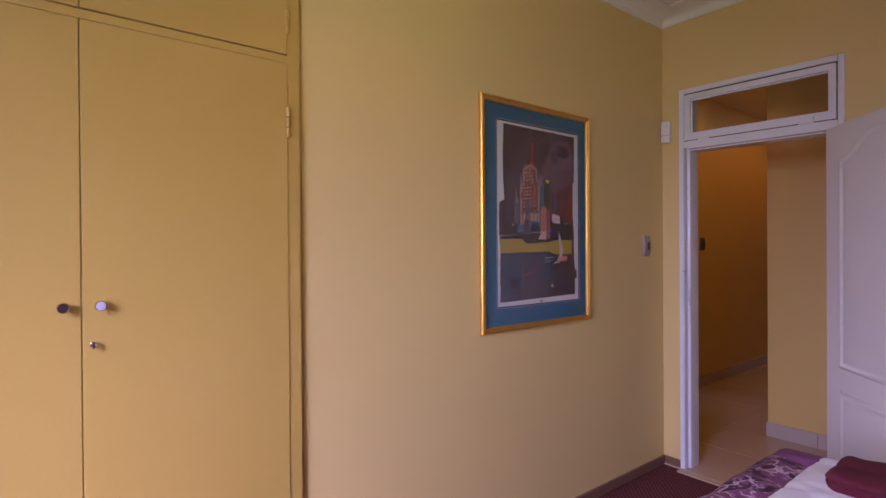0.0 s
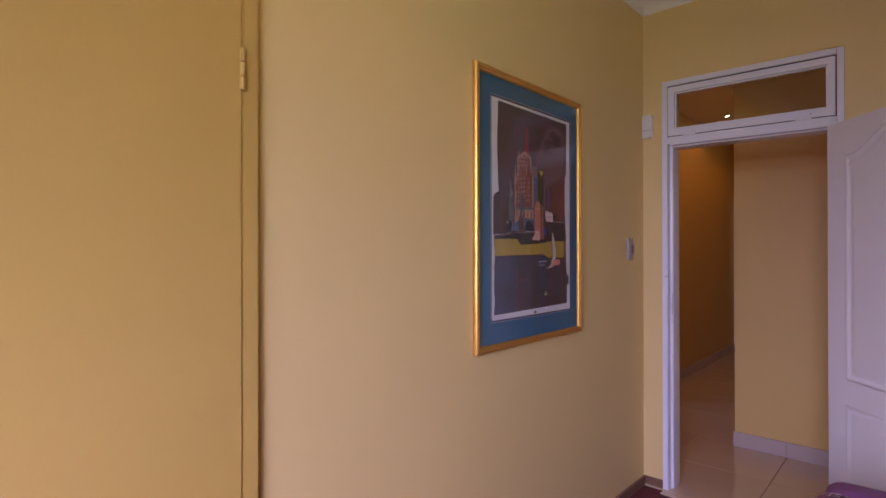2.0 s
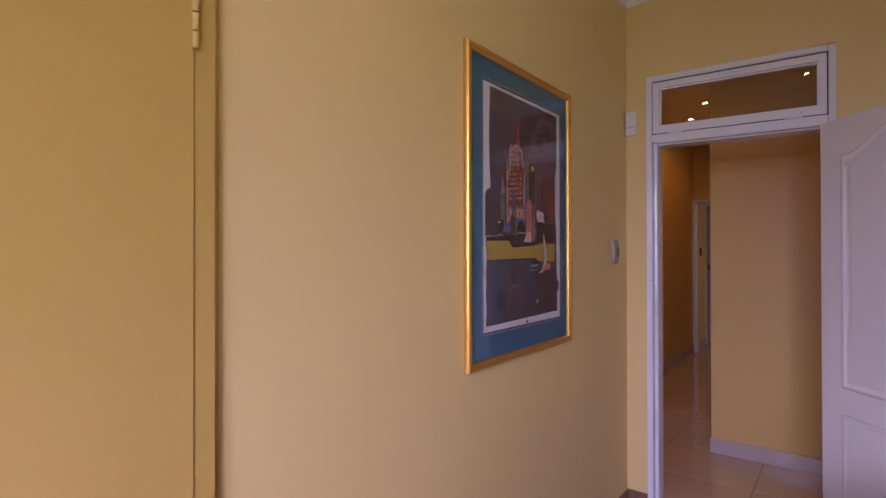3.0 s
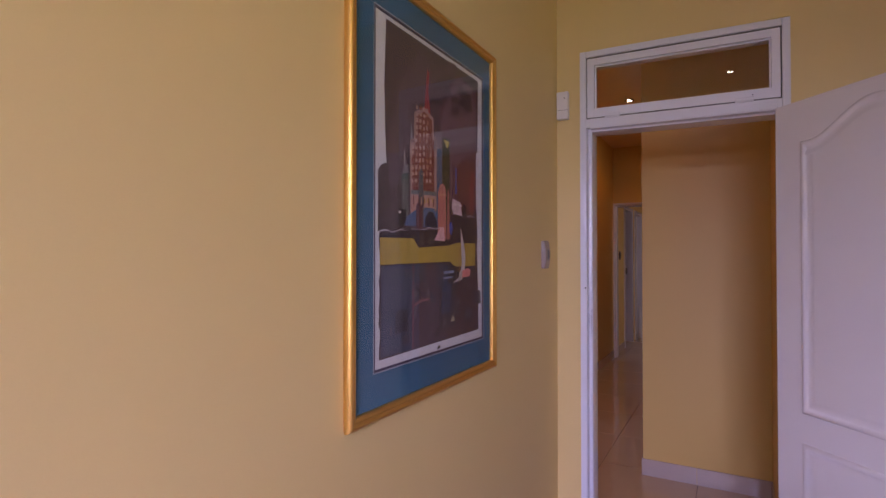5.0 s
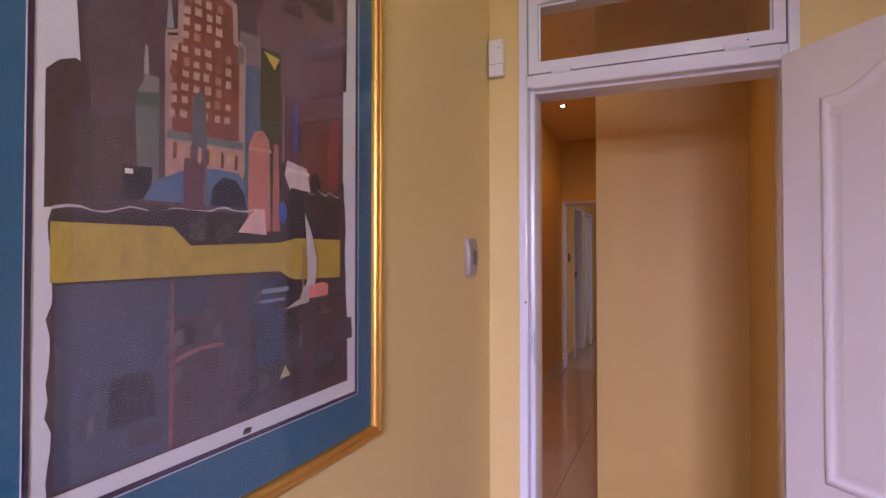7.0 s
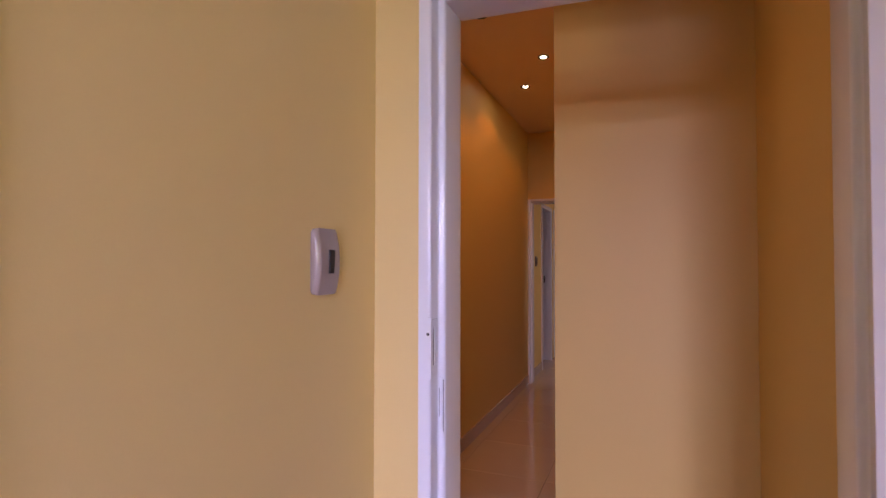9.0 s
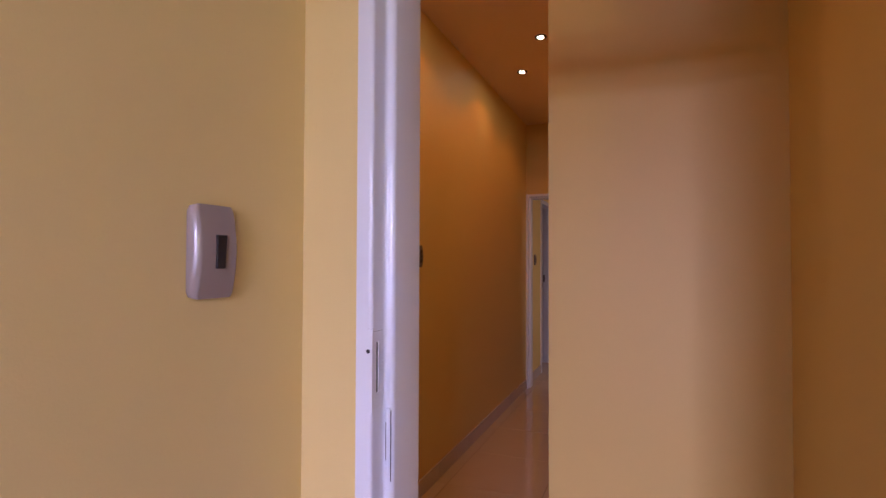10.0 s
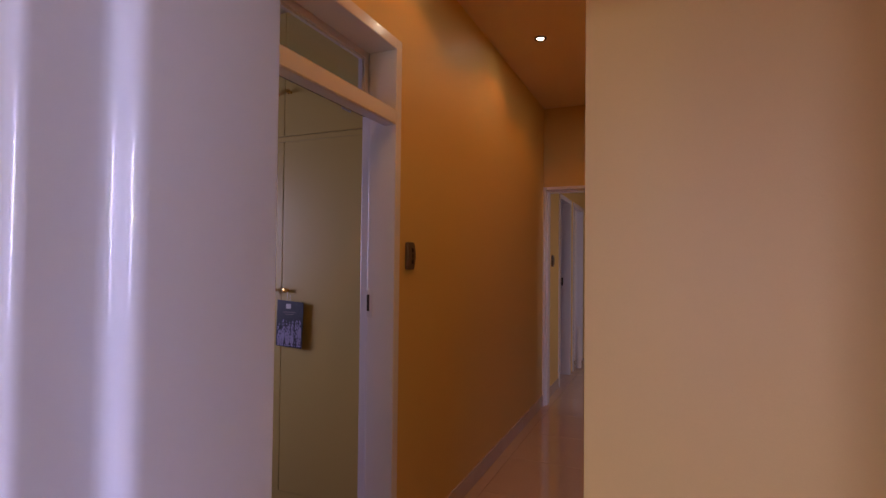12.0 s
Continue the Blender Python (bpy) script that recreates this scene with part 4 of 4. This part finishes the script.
    ink("printed_dark_speck", (0.02, 0.02, 0.02), (-1.245, 1.152), (-1.228, 1.152), (-1.225, 1.16), (-1.24, 1.162))
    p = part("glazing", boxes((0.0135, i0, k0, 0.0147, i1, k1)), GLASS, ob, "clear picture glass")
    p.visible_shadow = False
    return ob


framed_print()


# ---- switches and sensor ----
def light_switch(m, label, w=0.077, h=0.13, rockers=1, mat=None):
    """Plate with swept edges in its own axes: x across, z up, proud towards -y."""
    ob = thing("light_switch", None, label, "light switch", m)
    bm = bmesh.new()
    nx, nz = 40, 24
    grid = []
    for j in range(nz + 1):
        row = []
        for i in range(nx + 1):
            u, v = (i / nx - 0.5), (j / nz - 0.5)
            d = 0.022 - 0.009 * (2 * abs(v)) ** 2 - 0.0095 * max(0, (abs(u) - 0.4) / 0.1) ** 1.5
            k = 1 - 0.09 * max(0, (abs(v) - 0.44) / 0.06) ** 2
            row.append(bm.verts.new((u * w * k, -d, v * h * (1 - 0.045 * max(0, (abs(u) - 0.4) / 0.1) ** 2))))
        grid.append(row)
    for j in range(nz):
        for i in range(nx):
            bm.faces.new((grid[j][i], grid[j][i + 1], grid[j + 1][i + 1], grid[j + 1][i]))
    rim = [e for e in bm.edges if e.is_boundary]
    ex = bmesh.ops.extrude_edge_only(bm, edges=rim)
    for v in ex["geom"]:
        if isinstance(v, bmesh.types.BMVert):
            v.co.y = -0.0005
            v.co.x *= 0.97
            v.co.z *= 0.985
    bmesh.ops.recalc_face_normals(bm, faces=bm.faces)
    plate = part("plate", bm, mat or PLASTIC, ob, "plastic plate with curved sides", True)
    for r in range(rockers):
        zc = (r - (rockers - 1) / 2) * 0.026
        hh = 0.0235 if rockers == 1 else 0.0115
        bm = prism(bmesh.new(), [(-0.0068, zc - hh), (0.0085, zc - hh), (0.0118, zc + hh), (-0.0062, zc + hh)], "y", -0.0245, -0.012)
        part("rocker", rounded(bm, 0.0012, 2), BLACK, ob, "black rocker")
    return ob


light_switch(Matrix.Translation((0.0, -0.215, 1.43)) @ pose(0, 0, 0, 0, 0, 90), "silver grey light switch with a black rocker on the bedroom wall")
light_switch(Matrix.Translation((HX, 2.04, 1.443)) @ pose(0, 0, 0, 0, 0, 90), "bronze passage light switch with dark rockers", 0.078, 0.13, 3, BRONZE)


def sensor():
    ob = thing("alarm_sensor", (0.036, 0, 2.175), "small white plastic alarm sensor box beside the door", "alarm sensor")
    case = part("case", rounded(boxes((0.006, -0.032, 2.105, 0.064, -0.0005, 2.243)), 0.006, 3), PLASTICW, ob, "", True)
    part("cover_line", boxes((0.008, -0.0326, 2.150, 0.062, -0.0318, 2.1512)), DARK, case)
    part("indicator", lathe(bmesh.new(), [(0.0025, 0), (0.0025, -0.001), (0.001, -0.0015)], (0.048, -0.032, 2.21), "y", 10), DARK, case)


sensor()


# ---- bed ----
def soft_box(x0, y0, z0, x1, y1, z1, nx, ny, round_, wob, seed, crease=0.0):
    """A cushion-like box with rounded edges and gentle creases."""
    bm = bmesh.new()
    bmesh.ops.create_grid(bm, x_segments=nx, y_segments=ny, size=0.5)
    for v in bm.verts:
        u, w = v.co.x * 2, v.co.y * 2
        x, y = (x0 + x1) / 2 + u * (x1 - x0) / 2, (y0 + y1) / 2 + w * (y1 - y0) / 2
        ex, ey = min(x - x0, x1 - x), min(y - y0, y1 - y)
        drop = 0
        for e in (ex, ey):
            if e < round_:
                drop += round_ - math.sqrt(max(0, round_ ** 2 - (round_ - e) ** 2))
        z = z1 - min(drop, z1 - z0) + wob * noise.noise(Vector((x * 5 + seed, y * 5, seed)))
        z += crease * noise.noise(Vector((x * 9 + y * 4, y * 26 - x * 7, seed + 3)))
        v.co = (x, y, z)
    ex = bmesh.ops.extrude_edge_only(bm, edges=[e for e in bm.edges if e.is_boundary])
    for v in ex["geom"]:
        if isinstance(v, bmesh.types.BMVert):
            v.co.z = z0
    bmesh.ops.recalc_face_normals(bm, faces=bm.faces)
    return bm


BX0, BX1, BY0, BY1 = 1.03, 3.2, -2.6, -1.03
bed = thing("bed", (2.0, -1.8, -0.01), "double bed with a flowered purple cover", "bed")
part("base", rounded(boxes((BX0 + 0.05, BY0 + 0.04, -0.01, BX1, BY1 - 0.04, 0.34)), 0.01), MOUNTLINE, bed, "dark bed base")
part("mattress", soft_box(BX0 + 0.02, BY0 + 0.02, 0.34, BX1, BY1 - 0.02, 0.62, 30, 26, 0.05, 0.004, 1), WHITELINEN, bed, "white mattress", True)
part("cover", soft_box(BX0 - 0.035, BY0, 0.12, 1.6, BY1 - 0.02, 0.662, 50, 90, 0.075, 0.02, 3), FLOWERS, bed, "flowered purple bed cover", True)
part("satin_edge", soft_box(BX0 - 0.01, -1.18, 0.3, 1.55, BY1 + 0.015, 0.672, 40, 26, 0.06, 0.014, 6), PURPLE, bed, "plain purple satin edge", True)
part("headboard", rounded(boxes((BX1 + 0.001, BY0, -0.01, BX1 + 0.06, BY1, 1.1)), 0.02, 3), WOOD, bed, "dark wooden headboard")
solo("bed_sheet", soft_box(1.165, BY0 + 0.005, 0.5, 3.19, BY1 - 0.02, 0.684, 120, 100, 0.035, 0.012, 8, 0.006), WHITELINEN, (2.0, -1.8, 0.5), "white sheet folded over the purple bed cover", "sheet", smooth=True)


def folded_towel(x, y, z, turn, label):
    bm = bmesh.new()
    n, steps = 44, 32
    rings = []
    for i in range(n + 1):
        s = i / n
        ring = []
        e = min(1.0, max(0.03, min(s, 1 - s) / 0.11))
        end = math.sqrt(1 - (1 - e) ** 2)
        for k in range(steps):
            a = 2 * math.pi * k / steps
            r = 1 + 0.12 * noise.noise(Vector((s * 5, math.cos(a) * 1.5, math.sin(a) * 1.5 + x)))
            fold = math.exp(-(math.sin(a) / 0.22) ** 2)
            cy, sz = math.copysign(abs(math.cos(a)) ** 0.7, math.cos(a)), math.copysign(abs(math.sin(a)) ** 0.75, math.sin(a))
            dent = 0.016 * fold * max(0, 1 - s / 0.12)
            ring.append(bm.verts.new(((s - 0.5) * 0.36 + dent, 0.07 * end * r * cy * (1 - 0.3 * fold), 0.033 + 0.034 * end * r * sz)))
        rings.append(ring)
    for p, q in zip(rings, rings[1:]):
        for k in range(steps):
            j = (k + 1) % steps
            bm.faces.new((p[k], p[j], q[j], q[k]))
    bm.faces.new(rings[0])
    bm.faces.new(rings[-1])
    bmesh.ops.recalc_face_normals(bm, faces=bm.faces)
    ob = new("towel", mesh_of("towel", bm, TOWEL, smooth=True))
    ob.matrix_world = pose(x, y, z, 0, 0, turn)
    return tagged(ob, label, "towel", "towels on the bed")


folded_towel(1.43, -1.155, 0.664, 6, "folded maroon towel on the white bed sheet")
folded_towel(1.435, -1.29, 0.668, 3, "folded maroon towel on the white bed sheet")


# ---- downlights ----
def downlight(x, y, z, label):
    ob = thing("downlight", (x, y, z - 0.03), label, "downlight", group="recessed downlights")
    part("trim_ring", lathe(bmesh.new(), [(0.041, -0.0005), (0.041, -0.004), (0.037, -0.007), (0.0285, -0.0072), (0.0225, -0.0045), (0.0212, -0.0005)], (x, y, z), "z", 28), DARK, ob, "dark metal trim ring", True)
    b = part("lamp", lathe(bmesh.new(), [(0.0205, -0.0035), (0.0205, -0.005), (0.014, -0.006), (0.005, -0.0065)], (x, y, z), "z", 24), LAMPGLOW, ob, "lit reflector lamp", True)
    b.visible_shadow = False


# includes the two added lamps over the nook
for sx, sy in SPOTS:
    downlight(sx, sy, HALLZ, "small lit downlight in the passage ceiling")
downlight(0.755, -2.28, CEILZ, "small lit downlight in the bedroom ceiling")


# ---- bedroom window ----
def window(name, m, w, h, label, bars):
    ob = thing(name, None, label, "window", m, "structure")
    fr = bmesh.new()
    for r in ((0, -0.06, 0, w, 0, 0.05), (0, -0.06, h - 0.05, w, 0, h), (0, -0.06, 0.05, 0.05, 0, h - 0.05), (w - 0.05, -0.06, 0.05, w, 0, h - 0.05)):
        box(fr, *r)
    part("window_frame", fr, WHITE, ob)
    for k in range(bars):
        x = 0.05 + (w - 0.1) * (k + 1) / (bars + 1)
        part("mullion", boxes((x - 0.024, -0.05, 0.0501, x + 0.024, -0.01, h - 0.0501)), WHITE, ob)
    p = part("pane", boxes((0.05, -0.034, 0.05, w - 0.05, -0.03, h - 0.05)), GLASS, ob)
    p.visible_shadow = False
    part("window_sill", rounded(boxes((-0.03, 0.0, -0.035, w + 0.03, 0.08, -0.002)), 0.004), WHITE, ob)
    return ob


window("window_1", Matrix.Translation((WX0, ROOM_S - 0.02, WZ0)), WX1 - WX0, WZ1 - WZ0, "wide white framed window with upright bars", 24)


# ---- second bedroom cupboard ----
def cupboard_two():
    y = 2.25
    ob = thing("built_in_cupboard", (-1.7, y, 0), "olive yellow built-in cupboard with brass knobs", "cupboard")
    part("carcass", boxes((-2.9, y + 0.03, 0, HX - 0.2, y + 0.6, 2.9)), OLIVE, ob)
    for r in ((-2.9, y + 0.006, 2.113, HX - 0.2, y + 0.0298, 2.141), (-2.9, y + 0.006, 0, HX - 0.2, y + 0.0298, 0.08)):
        part("rail", box(bmesh.new(), *r), OLIVE, ob)
    xs = [-2.9, -2.28, -1.65, HX - 0.2]
    for a, b in zip(xs, xs[1:]):
        d = part("door", rounded(boxes((a + 0.0016, y, 0.083, b - 0.0016, y + 0.0295, 2.110)), 0.0015, 1), OLIVE, ob)
        u = part("upper_door", rounded(boxes((a + 0.0016, y, 2.144, b - 0.0016, y + 0.0295, 2.88)), 0.0015, 1), OLIVE, ob)
        if a == -2.9:
            continue
        kx = a + 0.045 if a == -1.65 else b - 0.045
        for own, z in ((d, 1.241), (u, 2.398)):
            k = lathe(bmesh.new(), [(0.008, 0), (0.006, -0.008), (0.006, -0.014), (0.014, -0.019), (0.016, -0.026), (0.012, -0.033), (0.004, -0.035)], (kx, y, z), "y", 20)
            part("knob", k, BRASS, own, "round brass knob", True)


cupboard_two()


def hanging_card():
    """Dark card on a string over the cupboard's brass knob."""
    y = 2.222
    ob = thing("hanging_card", (-1.568, y, 0.918), "dark card with pale lavender flowers hung on a cupboard knob", "card")
    bm = prism(bmesh.new(), [(-1.662, 0.922), (-1.476, 0.914), (-1.468, 1.176), (-1.654, 1.187)], "y", y - 0.0015, y)
    card = part("card", bm, flat_material("card_navy", (0.02, 0.02, 0.035), 0.4), ob)
    part("emblem", boxes((-1.59, y - 0.0022, 1.138, -1.556, y - 0.0016, 1.165)), PAPER, card, "small white square emblem")
    for z, w in ((1.116, 0.045), (1.104, 0.03)):
        part("text_line", boxes((-1.568 - w, y - 0.0022, z, -1.568 + w, y - 0.0016, z + 0.003)), PLASTIC, card, "line of small unreadable print")
    rnd = random.Random(9)
    bm = bmesh.new()
    for k in range(44):
        x = -1.65 + rnd.random() * 0.165
        h = 0.06 + rnd.random() * 0.1
        for j in range(9):
            s = j / 9
            z = 0.928 + h * s
            r = 0.0024 + 0.0048 * (1 - abs(s - 0.55)) * rnd.random()
            cx = x + (rnd.random() - 0.5) * 0.010 + 0.012 * s * (rnd.random() - 0.3)
            cx = min(max(cx, -1.656), -1.48)
            yy = y - 0.0018 - 0.00002 * (k + j)
            bm.faces.new([bm.verts.new((cx + r * math.cos(a), yy, z + 1.4 * r * math.sin(a))) for a in (0.3, 1.6, 2.9, 4.4, 5.5)])
    tagged(part("printed_flowers", bm, flat_material("ink_lavender", (0.34, 0.3, 0.48), 0.6), card, "pale lavender sprigs"), kind="stuff")
    cu = bmesh.new()
    box(cu, -1.584, y - 0.0012, 1.18, -1.583, y, 1.232)
    box(cu, -1.564, y - 0.0012, 1.18, -1.562, y, 1.215)
    part("string", cu, PAPER, ob, "thin white string")


hanging_card()

# ---- far hall ----
FAR4 = Matrix.Translation((HX - 0.155, 6.53, 0)) @ pose(0, 0, 0, 0, 0, -90)
f4 = door_frame("door_4_frame", FAR4, 0.15, "white painted door frame in the far hall", fan=False, height=2.2, width=0.76)
part("strike_plate", boxes((0.0472, 0.05, 1.12, 0.049, 0.07, 1.22)), DARK, f4, "dark steel strike plate")
FAR5 = Matrix.Translation((HX - 0.155, 7.56, 0)) @ pose(0, 0, 0, 0, 0, -90)
f5 = door_frame("door_5_frame", FAR5, 0.15, "white painted door frame with a closed door", fan=False, height=2.2, width=0.84)
part("leaf", rounded(boxes((0.05, 0.035, 0.01, 0.79, 0.075, 2.15)), 0.002, 1), LEAF, f5, "closed white door leaf")
light_switch(Matrix.Translation((HX - 0.005, 5.40, 1.43)) @ pose(0, 0, 0, 0, 0, 90), "small dark light switch in the far hall", 0.075, 0.125, 3, BRONZE)
# turned body added in place of a bright white shape of unknown kind
vase = lathe(bmesh.new(), [(0.032, 0.0), (0.038, 0.01), (0.039, 0.16), (0.034, 0.33), (0.021, 0.43), (0.019, 0.48), (0.031, 0.55), (0.028, 0.55), (0.015, 0.48)], (-0.672, 6.97, 0.0), "z", 24)
solo("far_white_shape", vase, PLASTICW, (-0.672, 6.97, 0), "slender white stand-in for an unidentified bright shape", "vase", smooth=True)



# ---- floor and skirting tiles ----
def tile_mesh(w, d, h, bevel=0.0015):
    bm = bmesh.new()
    v = [[bm.verts.new((sx * (w / 2 - i), sy * (d / 2 - i), z)) for sx, sy in ((-1, -1), (1, -1), (1, 1), (-1, 1))] for i, z in ((0, -h), (0, -bevel), (bevel, 0))]
    for a, b in zip(v, v[1:]):
        for k in range(4):
            bm.faces.new((a[k], a[(k + 1) % 4], b[(k + 1) % 4], b[k]))
    bm.faces.new(v[-1])
    return mesh_of("tile", bm, TILE)


def tiled_floor():
    ob = thing("floor_passage", (0, 0, 0), "polished beige porcelain tiles in the passage", "floor", kind="structure")
    part("grout_bed", boxes((HX - 0.16, -0.02, -0.12, NOOKX + 0.1, ENDY, -0.0035), (-2.9, ENDY, -0.12, 2.3, 8.45, -0.0035)), GROUT, ob)
    rnd = random.Random(11)
    meshes = {}
    x0, y0, x1, y1, t, g = HX - 0.16, -0.02, 2.25, 8.42, 0.6, 0.003
    i = -2
    while -0.03 + i * t < x1:
        j = -1
        while -0.082 + j * t < y1:
            edge = x1 if -0.082 + j * t > ENDY - 0.3 else NOOKX + 0.1
            a, b = max(x0, -0.03 + i * t + g / 2), min(edge, -0.03 + (i + 1) * t - g / 2)
            c, d = max(y0, -0.082 + j * t + g / 2), min(y1, -0.082 + (j + 1) * t - g / 2)
            if b - a > 0.02 and d - c > 0.02:
                key = (round(b - a, 4), round(d - c, 4))
                if key not in meshes:
                    meshes[key] = tile_mesh(*key, 0.009)
                o = new("tile", meshes[key])
                o.parent = ob
                o.matrix_world = pose((a + b) / 2, (c + d) / 2, rnd.random() * 0.0004 - 0.0006, (rnd.random() - 0.5) * 0.10, (rnd.random() - 0.5) * 0.10, 0)
            j += 1
        i += 1


tiled_floor()


def skirting(name, x0, y0, x1, y1, nx, ny, first):
    """A run of skirting tiles along a wall from one end to the other, standing proud along (nx, ny)."""
    ob = thing(name, (x0, y0, 0), "grey porcelain tile skirting", "baseboard", kind="structure")
    run = Vector((x1 - x0, y1 - y0, 0))
    length = run.length
    u = run.normalized()
    cuts = [0.0]
    c = first
    while c < length - 0.02:
        cuts.append(c)
        c += 0.6
    cuts.append(length)
    for a, b in zip(cuts, cuts[1:]):
        bm = bmesh.new()
        prof = [(0.0005, 0.001), (0.0095, 0.001), (0.0095, 0.103), (0.008, 0.105), (0.0005, 0.105)]
        ends = []
        for s in (a + 0.0012, b - 0.0012):
            ends.append([bm.verts.new((x0 + u.x * s + nx * d, y0 + u.y * s + ny * d, h)) for d, h in prof])
        for k in range(5):
            bm.faces.new((ends[0][k], ends[0][(k + 1) % 5], ends[1][(k + 1) % 5], ends[1][k]))
        bm.faces.new(ends[0])
        bm.faces.new(ends[1])
        bmesh.ops.recalc_face_normals(bm, faces=bm.faces)
        part("tile", bm, SKTILE, ob)


skirting("baseboard_pier", PIERX - 0.0095, PIERY, NOOKX, PIERY, 0, -1, 0.325)
skirting("baseboard_pier_side", PIERX, PIERY, PIERX, ENDY, -1, 0, 0.08)
skirting("baseboard_nook", NOOKX, 0.14, NOOKX, PIERY - 0.01, -1, 0, 0.38)
skirting("baseboard_passage", HX, D2Y1 + 0.002, HX, ENDY, 1, 0, 0.45)
skirting("baseboard_passage_south", HX, 0.126, HX, D2Y0, 1, 0, 0.4)
skirting("baseboard_far_hall", HX - 0.005, ENDY + 0.16, HX - 0.005, 5.768, 1, 0, 0.3)

structure("threshold", rounded(boxes((0.125, -0.075, -0.0095, 0.98, -0.0215, -0.001)), 0.002, 1), TILE, "strip of beige tile at the bedroom doorway", "threshold")
